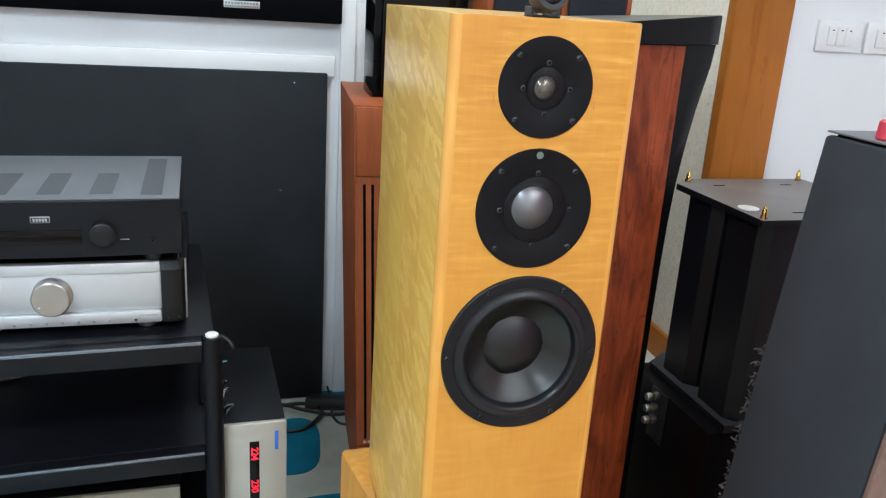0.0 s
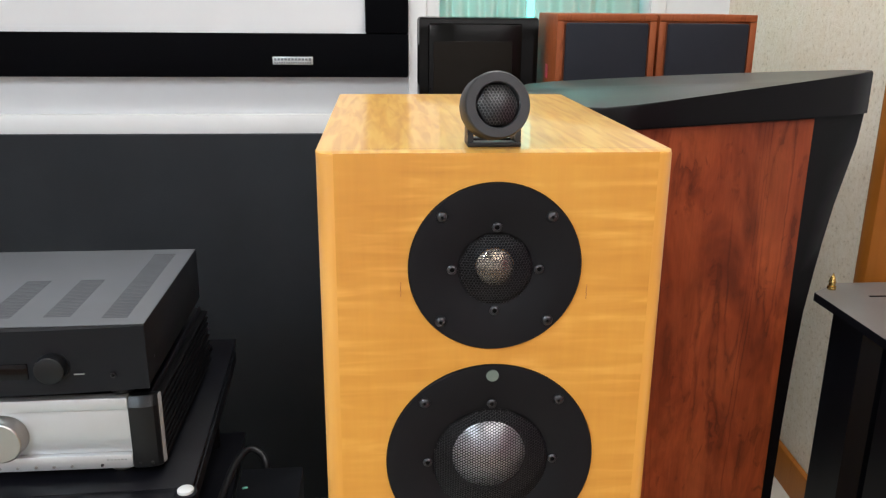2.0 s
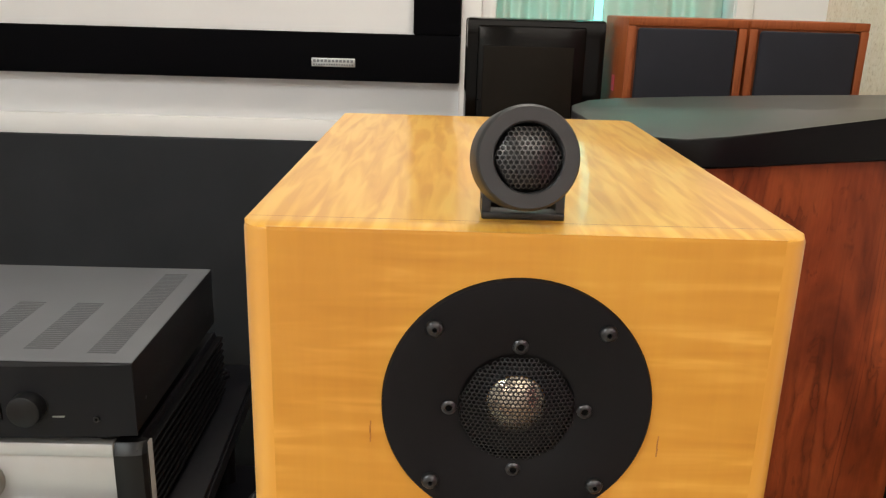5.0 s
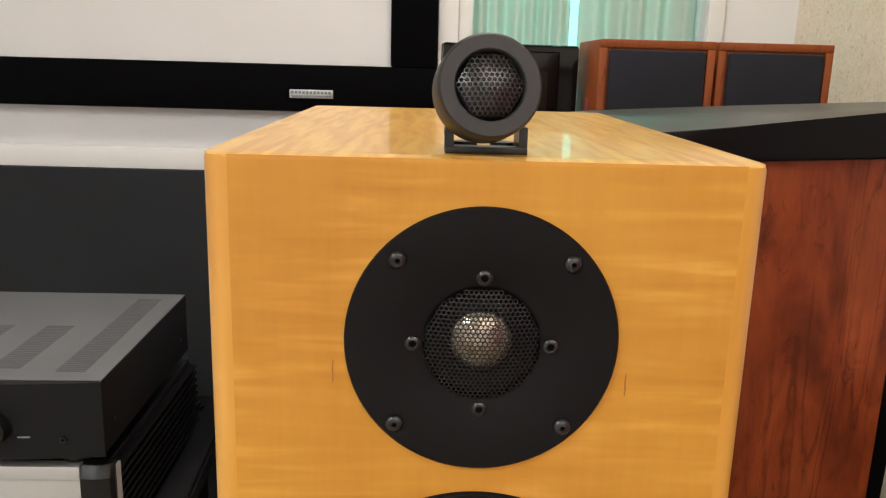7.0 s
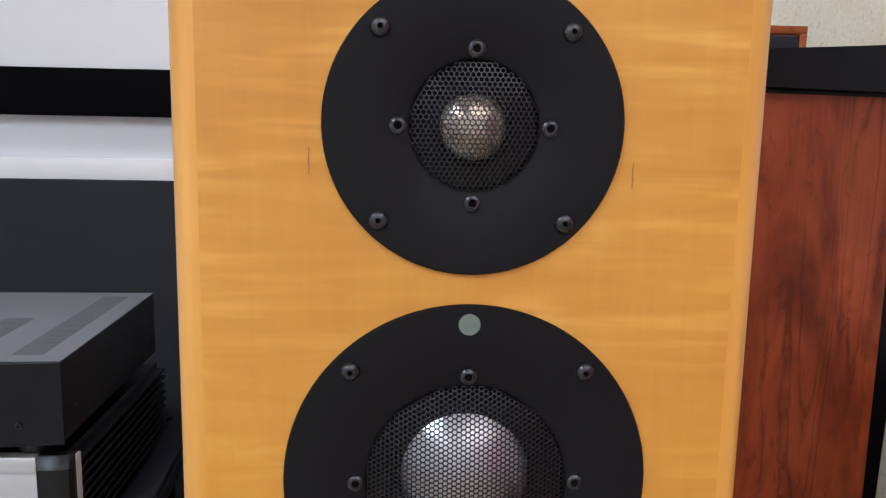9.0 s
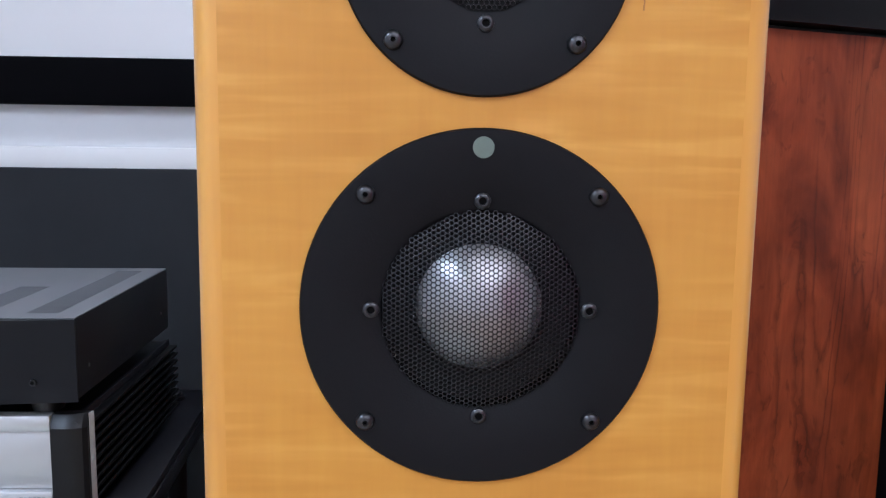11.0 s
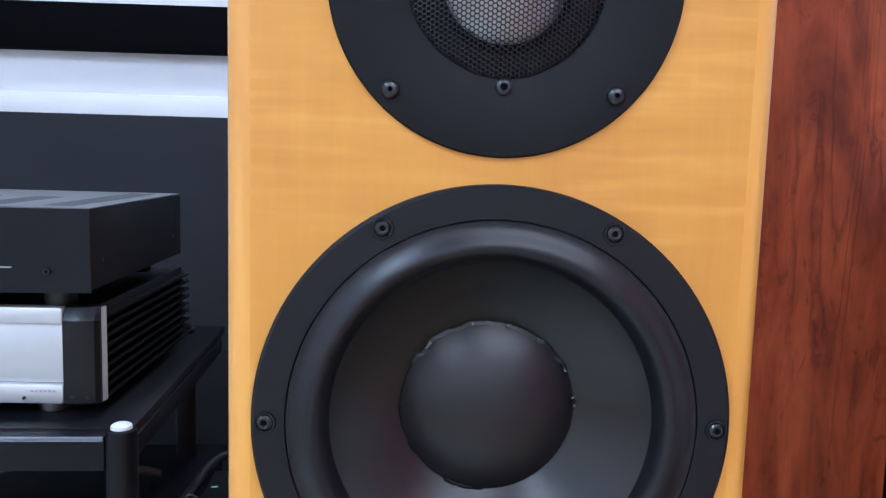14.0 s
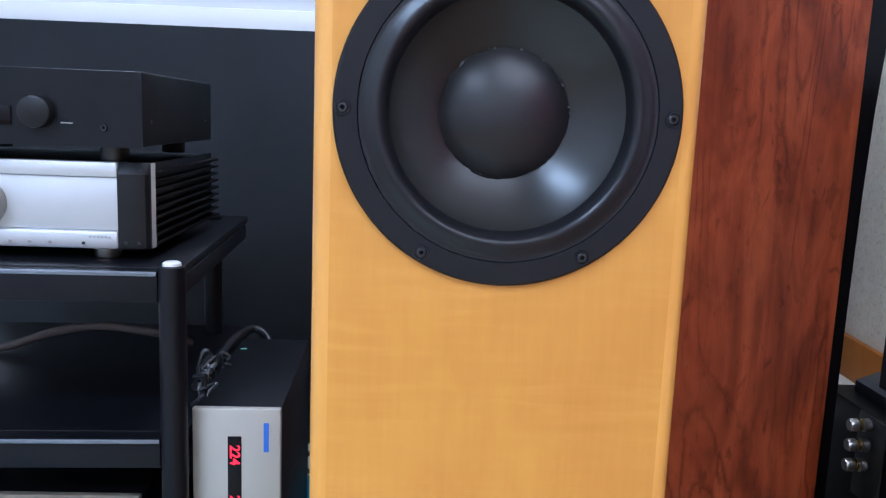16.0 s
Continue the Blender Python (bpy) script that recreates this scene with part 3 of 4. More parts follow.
# ceiling panels, out of view, added to go with the lamps
for px, py, wide, watts, tone in PANELS:
    lamp = thing("unseen_ceiling_light", px, py, TOP, 0, "unseen square white ceiling light panel, placed to light the room", "light", "ceiling lights")
    e, f = wide / 2 + 0.005, wide / 2 + 0.03
    for x0, x1, y0, y1 in ((-f, f, -f, -e), (-f, f, e, f), (-f, -e, -e, e), (e, f, -e, e)):
        part("frame_bar", box(x0, x1, y0, y1, -0.012, -0.0005), M_TRIM, lamp)
    part("diffuser", box(-e + 0.001, e - 0.001, -e + 0.001, e - 0.001, -0.008, -0.002), M_PANEL_GLOW, lamp)

# ---- projection screen, wall panel ----
SX0, SX1, SZ0, SZ1 = -2.30, -0.005, 1.281, 2.66
scr = thing("projection_screen", SX1, WALL_Y, SZ0, 0, "white projection screen in a wide black velvet frame", "screen")
b = 0.110
L, Hh = SX0 - SX1, SZ1 - SZ0
part("cloth", box(L + b - 0.002, -b + 0.002, -0.028, -0.014, b - 0.002, Hh - b + 0.002), M_SCREEN, scr)
for x0, x1, z0, z1 in ((L, 0, 0, b), (L, 0, Hh - b, Hh), (L, L + b, b, Hh - b), (-b, 0, b, Hh - b)):
    part("frame_bar", box(x0, x1, -0.047, -0.001, z0, z1, 0.005), M_VELVET, scr)
badge = part("badge", box(-0.349, -0.246, -0.0505, -0.0471, 0.032, 0.052, 0.001), M_BADGE, scr, "small silver maker's badge")
marks = bmesh.new()
for k in range(11):
    box(-0.345 + k * 0.0088, -0.3390 + k * 0.0088, -0.0512, -0.0504, 0.0425, 0.0485, bm=marks)
for k in range(16):
    box(-0.345 + k * 0.0060, -0.3410 + k * 0.0060, -0.0512, -0.0504, 0.0355, 0.0385, bm=marks)
part("lettering_bars", marks, M_AMPTOP, badge)

pan = thing("acoustic_panel", -0.62, WALL_Y - 0.002, 0.0, 0, "large black fabric acoustic panel leaning flat on the wall", "panel")
part("cloth_face", box(-0.575, 0.575, -0.034, -0.012, 0.012, 1.131, 0.004), M_FABRIC, pan)
part("backing_frame", box(-0.565, 0.565, -0.0115, 0.0, 0.0, 1.117, 0.002), M_BLACKPL, pan)

for x, z in ((0.473, 1.10), (0.431, 0.758)):
    part("pin", lathe([(0, -0.0016), (0.0016, -0.0012), (0.002, 0.0)], x, -0.0341, z, steps=10), M_WHITEPL, pan)

# ---- the honey maple loudspeaker ----
HW, DEPTH, CAB_TOP = 0.1254, 0.381, 1.366
Z_WOOF, Z_MID, Z_TWEET = 0.926, 1.129, 1.2835
R_WOOF, R_MID, R_TWEET = 0.112, 0.0795, 0.0625
spk = thing("floor_loudspeaker", 0.001, 0, 0, 0, "tall honey maple floor-standing loudspeaker with three black drivers", "loudspeaker")


BAND = 0.0185
M_MARK = surface("pin_knot", (0.40, 0.15, 0.024), 0.5, vary=0.3, scale=200, bump=0.0)


def maple_cabinet():
    r = 0.0125
    outline = []
    for cx, cy, a0 in ((HW - r, r, -90), (HW - 0.004, DEPTH - 0.004, 0), (-HW + 0.004, DEPTH - 0.004, 90), (-HW + r, r, 180)):
        rr = r if cy < 0.1 else 0.004
        for k in range(7):
            a = radians(a0 + 15 * k)
            outline.append((cx + rr * math.cos(a), cy + rr * math.sin(a)))
    bm = prism(outline, 0.03, CAB_TOP, 0.0022)
    bm.normal_update()
    for y in (BAND, BAND + 0.0006):
        roof = [f for f in bm.faces if f.normal.z > 0.9]
        bmesh.ops.bisect_plane(bm, geom=roof + list({e for f in roof for e in f.edges}) + list({v for f in roof for v in f.verts}), plane_co=(0, y, 0), plane_no=(0, 1, 0))
    front = [f for f in bm.faces if f.normal.y < -0.999 and f.calc_area() > 0.1][0]
    rim = list(front.edges)
    bmesh.ops.delete(bm, geom=[front], context="FACES_ONLY")
    loops = []
    for zc, rad in ((Z_WOOF, R_WOOF - 0.010), (Z_MID, R_MID - 0.008), (Z_TWEET, R_TWEET - 0.008)):
        ring = [bm.verts.new((rad * math.cos(2 * math.pi * k / 64), 0.0, zc + rad * math.sin(2 * math.pi * k / 64))) for k in range(64)]
        back = [bm.verts.new((v.co.x, 0.022, v.co.z)) for v in ring]
        loops += [bm.edges.new((ring[k], ring[(k + 1) % 64])) for k in range(64)]
        for k in range(64):
            j = (k + 1) % 64
            bm.faces.new((ring[k], ring[j], back[j], back[k]))
    bmesh.ops.triangle_fill(bm, use_beauty=True, use_dissolve=False, edges=rim + loops)
    bm.normal_update()
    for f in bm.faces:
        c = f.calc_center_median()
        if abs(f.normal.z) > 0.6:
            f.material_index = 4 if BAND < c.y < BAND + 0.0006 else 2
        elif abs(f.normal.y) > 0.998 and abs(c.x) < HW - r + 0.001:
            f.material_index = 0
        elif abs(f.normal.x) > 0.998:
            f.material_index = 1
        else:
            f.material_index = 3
    return bm


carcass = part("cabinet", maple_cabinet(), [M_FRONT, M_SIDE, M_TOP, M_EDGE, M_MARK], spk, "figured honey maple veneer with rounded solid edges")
carcass.location.x = 0.0003
base = prism([(-0.126, 0.20), (-0.126, 0.384), (0.126, 0.384), (0.126, 0.20), (0.150, 0.36), (0.165, 0.455), (0.158, 0.466), (-0.158, 0.466), (-0.165, 0.455), (-0.150, 0.36)][4:10] + [(-0.1262, 0.20), (-0.1262, 0.383), (0.1262, 0.383), (0.1262, 0.20)], 0.0, 0.51, 0.004)
part("rear_plinth", base, M_EDGE, spk, "honey maple plinth wider at the back")
part("foot_plate", box(-0.118, 0.118, 0.006, 0.374, 0.0, 0.0295, 0.003), M_EDGE, spk)


def screw(parent, x, z, y, r, socket, tall=0.0022, washer=False):
    bm = lathe([(0, 0.0), (socket, 0.0), (socket, -tall * 0.95), (socket * 1.15, -tall), (r * 0.72, -tall * 0.92), (r * 0.95, -tall * 0.45), (r, 0.0004)], x, y, z, steps=20)
    s = part("screw", bm, M_SCREW, parent)
    part("socket", lathe([(0, -tall * 0.5), (socket * 0.99, -tall * 0.5), (socket * 0.99, 0.0003)], x, y, z, steps=12), M_SOCKET, s)
    if washer:
        part("recess_ring", lathe([(r * 1.05, 0.0002), (r * 1.10, -0.0009), (r * 1.36, -0.0009), (r * 1.44, 0.0002)], x, y, z, steps=24), M_BASKET, s)
    return s


for x, z in ((-0.0675, 1.268), (0.0672, 1.264)):
    flaw = bmesh.new()
    for k in range(5):
        box(x + 0.00015 * math.sin(k * 1.9) - 0.0003, x + 0.00015 * math.sin(k * 1.9) + 0.0003, -0.0002, 0.0004, z + 0.0022 * k - 0.0055, z + 0.0022 * k - 0.0033, bm=flaw)
    part("grain_mark", flaw, M_MARK, spk, "small dark grain flaw")
# woofer
woof = part("woofer", lathe([(R_WOOF, 0.001), (R_WOOF - 0.0004, -0.003), (R_WOOF - 0.002, -0.0045), (0.0963, -0.0045), (0.0960, -0.0042), (0.0958, 0.004)], 0, 0, Z_WOOF, steps=128), M_BASKET, spk, "round black woofer frame")
def surround_height(r):
    """A wide half-roll whose crest lies close to the cone."""
    s = (0.0940 - r) / (0.0940 - 0.0772)
    return -0.0042 - 0.0050 * math.sin(math.pi * s ** 1.75) + 0.0035 * s ** 3


roll = [(0.0957, 0.003), (0.0956, -0.0039), (0.0952, -0.0043), (0.0940, -0.0042)] + [(0.0940 - 0.0168 * k / 22, surround_height(0.0940 - 0.0168 * k / 22)) for k in range(1, 22)] + [(0.0770, 0.0006), (0.0762, 0.0024)]
part("surround", lathe(roll, 0, 0, Z_WOOF, steps=128), M_RUBBER, woof, "half-roll rubber surround")
cone = [(0.0772, 0.0012), (0.0755, 0.0032), (0.068, 0.0098), (0.058, 0.0178), (0.049, 0.0238), (0.0425, 0.0275), (0.038, 0.030)]
part("cone", lathe(cone, 0, 0, Z_WOOF, steps=128), M_CONE, woof, "satin charcoal coated cone")
R_CAP, SLOPE = 0.0426, radians(33)
dome_cap = [(R_CAP * math.sin(a) / math.sin(SLOPE), 0.0264 - R_CAP * (math.cos(a) - math.cos(SLOPE)) / math.sin(SLOPE)) for a in [SLOPE * (1 - k / 14) for k in range(14)]]
part("dust_cap", lathe(dome_cap + [(0, 0.0264 - R_CAP * math.tan(SLOPE / 2))], 0, 0, Z_WOOF, steps=96), M_CAP, woof, "domed black dust cap")
rag = random.Random(5)
steps_glue = [1.0 + rag.choice((0, 0, 0.012, 0.022, 0.034)) for _ in range(40)]
part("cap_edge", lathe([(0.0412, 0.0252), (0.0422, 0.0257), (0.0430, 0.0262), (0.0431, 0.0285)], 0, 0, Z_WOOF, steps=160, wobble=lambda w: steps_glue[int(w / (2 * math.pi) * 40) % 40]), M_CAP, woof, "uneven black edge of the cap")
flecks = bmesh.new()
for k in range(9):
    a = radians(rag.uniform(20, 140) if k < 6 else rag.choice((rag.uniform(0, 45), rag.uniform(200, 320))))
    rad = 0.0430 + rag.uniform(-0.0003, 0.0006)
    place = Matrix.Translation((rad * math.cos(a), 0.0236, Z_WOOF + rad * math.sin(a))) @ Matrix.Rotation(math.pi / 2 - a, 4, "Y")
    known = len(flecks.verts)
    wide, tall = rag.uniform(0.0004, 0.0013), rag.uniform(0.0003, 0.0009)
    box(-wide, wide, -0.0005, 0.0004, -0.0006, tall, bm=flecks)
    flecks.verts.ensure_lookup_table()
    bmesh.ops.transform(flecks, matrix=place, verts=flecks.verts[known:])
tagged(part("glue_residue", flecks, M_GLUE, woof, "small shiny flecks of glue"), kind="stuff")
for a in range(0, 360, 60):
    screw(woof, 0.105 * math.cos(radians(a)), Z_WOOF + 0.105 * math.sin(radians(a)), -0.0046, 0.0037, 0.0015, 0.0018, True)


def button_screw(parent, x, z, y, r, socket, tall):
    """A domed button-head screw with a small socket."""
    dome = [(socket, -tall * 0.35), (socket * 1.05, -tall)] + [(socket + (r - socket) * math.sin(a), -tall * math.cos(a)) for a in [math.pi / 2 * k / 6 for k in range(1, 6)]] + [(r, 0.0004)]
    s = part("screw", lathe(dome, x, y, z, steps=24), M_SCREW, parent)
    part("socket", lathe([(0, -tall * 0.4), (socket * 1.02, -tall * 0.4), (socket * 1.02, 0.0003)], x, y, z, steps=12), M_SOCKET, s)
    return s


def dome_driver(name, zc, rad, aperture, dome_r, dome_mat, square, cross, pitch, bulge, label, drop=0.0, spin=0.0, upright=False):
    tip = -bulge * 0.62
    edge = tip + dome_r * (1 - math.cos(radians(44))) / math.sin(radians(44))
    zd = zc - drop
    ring = [(aperture + 0.0012, -0.0024), (aperture, -0.0016), (aperture - 0.0005, edge + 0.001), (dome_r + 0.004, edge + 0.0035), (dome_r + 0.0008, edge + 0.001), (dome_r, edge)]
    plate = part(name, lathe([(rad, 0.001), (rad - 0.0003, -0.0016), (rad - 0.001, -0.0024), (rad - 0.003, -0.0024)] + ring, 0, 0, zc, steps=128), M_PLATE, spk, label)
    cap = [(dome_r * math.sin(a) / math.sin(radians(44)), edge - dome_r * (math.cos(a) - math.cos(radians(44))) / math.sin(radians(44))) for a in [radians(44) * (1 - k / 14) for k in range(14)]] + [(0, tip)]
    part("dome", lathe(cap, 0, 0, zd, steps=64), dome_mat, plate)
    grille = part("grille", hex_mesh(aperture + 0.0009, bulge, pitch, pitch * 0.22, 0, 0, 0), M_MESHBLACK, plate, "black hexagonal mesh grille", smooth=0)
    grille.matrix_basis = pose(0, -0.0027, zd, 0, 90 if upright else 0, 0)
    c, n = math.cos(radians(spin)), math.sin(radians(spin))
    for sx in (-1, 1):
        for sz in (-1, 1):
            button_screw(plate, square * (sx * c - sz * n), zd + square * (sx * n + sz * c), -0.0025, 0.0043, 0.0011, 0.0028)
    for dx, dz in ((cross, 0), (-cross, 0), (0, cross), (0, -cross)):
        screw(plate, dx * c - dz * n, zd + dx * n + dz * c, -0.0025, 0.0037, 0.0017, 0.0016)
    return plate


mid = dome_driver("midrange", Z_MID, R_MID, 0.0438, 0.0284, M_TITAN, 0.0504, 0.0480, 0.0022, 0.0085, "round black midrange plate with silver dome", 0.0, 0.0, True)
part("sticker", lathe([(0, -0.0029), (0.0046, -0.0029), (0.0047, -0.0022)], 0, 0, 1.200, steps=32), M_STICKER, mid, "small round grey-green sticker")
dome_driver("tweeter", Z_TWEET, R_TWEET, 0.0265, 0.0138, M_TWDOME, 0.0388, 0.0312, 0.0022, 0.0045, "round black tweeter plate with small metal dome", 0.0007, -0.3)

# ---- the small add-on tweeter on top ----
M_PODWIRE = surface("pod_wire", (0.09, 0.09, 0.09), 0.3, metal=0.9, vary=0.1, scale=90, bump=0.0)
pod = thing("add_on_tweeter", 0.0015, 0.022, CAB_TOP, 0, "small round dark grey add-on tweeter on a black foot", "tweeter")
ZP = 0.0288
R_POD = 0.0233
TURNED = pose(-0.0018, 0.0, ZP, -12, 0, 7) @ pose(0, -0.012, 0)
housing = [(0.0151, 0.0030), (0.0154, -0.0008), (0.0161, -0.0016), (0.0220, -0.0016), (R_POD - 0.0004, -0.0006), (R_POD, 0.001), (R_POD, 0.017), (R_POD - 0.003, 0.024), (0.012, 0.030), (0.0, 0.031)]
for piece in (part("housing", lathe(housing, steps=96), M_POD, pod, "dark grey round housing"),
              part("dome", lathe([(0.0153 * math.cos(a), 0.006 - 0.0068 * math.sin(a)) for a in [math.pi / 2 * k / 10 for k in range(10)]] + [(0, -0.0008)], steps=48), M_SILKDOME, pod),
              part("grille", hex_mesh(0.0153, 0.0042, 0.00235, 0.00055, 0, -0.0002, 0), M_PODWIRE, pod, "black hexagonal mesh grille", smooth=0)):
    piece.matrix_basis = TURNED
foot = part("foot", box(-0.0190, 0.0190, 0.001, 0.012, 0.0, 0.0032, 0.0006), M_BLACKPL, pod, "black clamp foot")
for s in (-1, 1):
    part("cheek", prism([(s * 0.0190, 0.003), (s * 0.0150, 0.003), (s * 0.0150, 0.026), (s * 0.0190, 0.026)], 0.0, 0.0125, 0.0006), M_BLACKPL, foot)
    part("bolt", lathe([(0, -0.0009), (0.0016, -0.0008), (0.0018, 0.0)] if s < 0 else [(0, 0.0009), (0.0016, 0.0008), (0.0018, 0.0)], s * 0.0186, 0.009, 0.0095, "x", 16), M_SCREW, foot)
    part("rubber_pad", lathe([(0, 0.0), (0.0058, 0.0), (0.0062, 0.0012), (0.0056, 0.0042), (0, 0.0046)], s * 0.0088, 0.020, 0.0, "z", 20), M_BLACKPL, foot)

# ---- the large dark loudspeaker with a red wood front ----
big = thing("tall_loudspeaker", 0.0, 0.0, 0.0, 0, "tall satin black loudspeaker with streaked red wood front", "loudspeaker")
PLAN = [(0.150, 0.425), (0.185, 0.396), (0.225, 0.399), (0.296, 0.424), (0.382, 0.455), (0.475, 0.489), (0.560, 0.520), (0.598, 0.540), (0.606, 0.556), (0.585, 0.580), (0.530, 0.612), (0.460, 0.646), (0.377, 0.682), (0.279, 0.714), (0.190, 0.738), (0.150, 0.730), (0.124, 0.690), (0.117, 0.640), (0.120, 0.540)]


def flared_body():
    bm = bmesh.new()
    rings = []
    levels = ((0.0, 0.538), (0.35, 0.538), (0.70, 0.539), (0.84, 0.541), (0.95, 0.545), (1.03, 0.551), (1.09, 0.560), (1.14, 0.569), (1.19, 0.580), (1.235, 0.591), (1.28, 0.600), (1.322, 0.604))
    for z, right in levels:
        s = (right - 0.40) / (0.606 - 0.40)
        ring = []
        for x, y in PLAN:
            xx = 0.40 + (x - 0.40) * s if x > 0.40 else x
            front = 0.445 + 0.356 * (xx - 0.303) + 0.004
            if y < 0.445 + 0.356 * (x - 0.303) + 0.03 and x < 0.60:
                yy = front
            else:
                yy = y if x <= 0.40 else 0.60 + (y - 0.60) * (0.6 + 0.4 * s)
            ring.append(bm.verts.new((xx, yy, z)))
        rings.append(ring)
    n = len(PLAN)
    for p, q in zip(rings, rings[1:]):
        for k in range(n):
            bm.faces.new((p[k], p[(k + 1) % n], q[(k + 1) % n], q[k]))
    bm.faces.new(rings[0][::-1])
    bm.faces.new(rings[-1])
    return bm


part("body", flared_body(), M_SATIN, big, "satin black body flaring towards the top", smooth=50)
slab = bmesh.new()
low = [slab.verts.new((x, y, 1.3235)) for x, y in PLAN]
high = [slab.verts.new((x, y, 1.3535 + 0.078 * (x - 0.25))) for x, y in PLAN]
slab.faces.new(low[::-1])
slab_top = slab.faces.new(high)
for k in range(len(PLAN)):
    slab.faces.new((low[k], low[(k + 1) % len(PLAN)], high[(k + 1) % len(PLAN)], high[k]))
slab_top.material_index = 1
bmesh.ops.bevel(slab, geom=list(slab_top.edges), offset=0.0025, segments=2, profile=0.5, affect="EDGES")
# Lighter than M_SATIN: the top face's sheen is put into its base colour.
M_SLABTOP = surface("slab_top_sheen", (0.022, 0.0235, 0.0235), 0.34, vary=0.05, scale=6, grain=700, bump=0.05)
part("top_cap", slab, [M_SATIN, M_SLABTOP], big, "dark rounded top cap, sloping slightly", smooth=50)
dx, dy = 0.942, 0.335


def on_front(s, out):
    return (0.303 + s * dx + out * dy, 0.445 + s * dy - out * dx)


red = prism([on_front(-0.110, -0.010), on_front(-0.110, 0.0), on_front(0.2215, 0.0), on_front(0.2225, -0.010)], 0.03, 1.3185)
part("front_panel", red, M_RED, big, "streaked red hardwood front panel")

# ---- brown loudspeaker behind, with the gloss black one on it ----
brown = thing("brown_loudspeaker", -0.072, 0.965, 0.0, -5.0, "reddish brown wooden loudspeaker with slotted front", "loudspeaker")
part("carcass", prism([(0, 0), (0.225, 0), (0.225, 0.50), (0, 0.50)], 0.0, 1.126, 0.003), M_CHERRY, brown)
part("head_board", box(0.004, 0.221, -0.012, -0.0005, 0.955, 1.122, 0.004), M_CHERRY, brown)
part("slat_board", box(0.004, 0.221, -0.006, -0.0005, 0.21, 0.953, 0.002), M_CHERRY, brown)
for k in range(7):
    part("slot", box(0.020 + 0.020 * k, 0.027 + 0.020 * k, -0.0075, -0.0055, 0.232, 0.935, 0.0008), M_SOCKET, brown, "dark upright slot")
for k in range(4):
    part("screw_cap", lathe([(0, -0.002), (0.004, -0.0018), (0.005, 0.0)], 0.022 + 0.012 * k, -0.006, 0.222, steps=16), M_BADGE, brown)
part("lower_rail", box(0.002, 0.223, -0.018, -0.0005, 0.17, 0.205, 0.004), M_CHERRY, brown)

for ob in brown.children:
    for v in ob.data.vertices:
        v.co.x += 0.036 * (1.126 - v.co.z)

M_DULLBLACK = surface("dull_black", (0.004, 0.0035, 0.003), 0.14, spec=0.12, vary=0.1, scale=12, bump=0.0)
gloss = thing("gloss_black_loudspeaker", 0.118, 1.115, 1.1265, 0.0, "piano black bookshelf loudspeaker with recessed dark grille", "loudspeaker")
part("carcass", prism([(-0.118, 0.0), (-0.121, 0.02), (-0.112, 0.16), (0.126, 0.16), (0.132, 0.05), (0.122, 0.0)], 0.0, 0.314, 0.006), M_BLACKGLOSS, gloss)
part("grille_frame", box(-0.100, 0.088, -0.010, -0.0005, 0.015, 0.302, 0.004), M_DULLBLACK, gloss)
# The brown is a room reflection, put into the black grille's base colour.
M_CLOTHSHEEN = surface("cloth_brown_sheen", (0.008, 0.0058, 0.0035), 0.7, vary=0.15, scale=9, grain=1300, bump=0.3, spec=0.15)
part("grille_cloth", box(-0.090, 0.068, -0.014, -0.0105, 0.022, 0.268, 0.002), M_CLOTHSHEEN, gloss, "black cloth grille, a brown reflection put into its colour")

# ---- pair of small cherry loudspeakers ----
support = thing("equipment_cabinet", 0.455, 1.20, 0.45, 0, "plain black cabinet under the small loudspeakers", "cabinet")
part("carcass", box(-0.225, 0.215, -0.19, 0.16, 0.0, 0.668, 0.004), M_BLACKPL, support)
part("plinth", box(-0.215, 0.205, -0.197, -0.1905, 0.02, 0.64, 0.002), M_SATIN, support)


def small_speaker():
    ob = thing("bookshelf_loudspeaker", 0.347, 1.0, 1.119, -2.5, "small cherry wood bookshelf loudspeaker with dark blue-grey grille", "loudspeaker", "pair of bookshelf loudspeakers")
    part("carcass", box(-0.094, 0.094, 0.0, 0.235, 0.0, 0.331, 0.003), M_CHERRY, ob)
    fr = bmesh.new()
    for x0, x1, z0, z1 in ((-0.094, 0.094, 0.318, 0.331), (-0.094, 0.094, 0.0, 0.013), (-0.094, -0.081, 0.0131, 0.3179), (0.081, 0.094, 0.0131, 0.3179)):
        box(x0, x1, -0.006, -0.0003, z0, z1, 0.0015, bm=fr)
    part("front_rim", fr, M_CHERRY, ob)
    part("grille", box(-0.078, 0.078, -0.013, -0.0005, 0.016, 0.315, 0.005), M_NAVY, ob, "dark blue-grey cloth grille")
    return ob


first = small_speaker()
second = copy_thing(first, pose(0.5415, 1.0, 1.119, 0, 0, -1.5))
part("label", box(-0.0948, -0.0941, 0.085, 0.115, 0.205, 0.232), M_PINK, first, "small red label on the side")


# ---- the equipment rack with two amplifiers ----
rack = thing("equipment_rack", -0.406, 0.633, 0.0, 3.0, "black steel equipment rack with round posts", "rack")
RW, RD = 0.60, 0.635


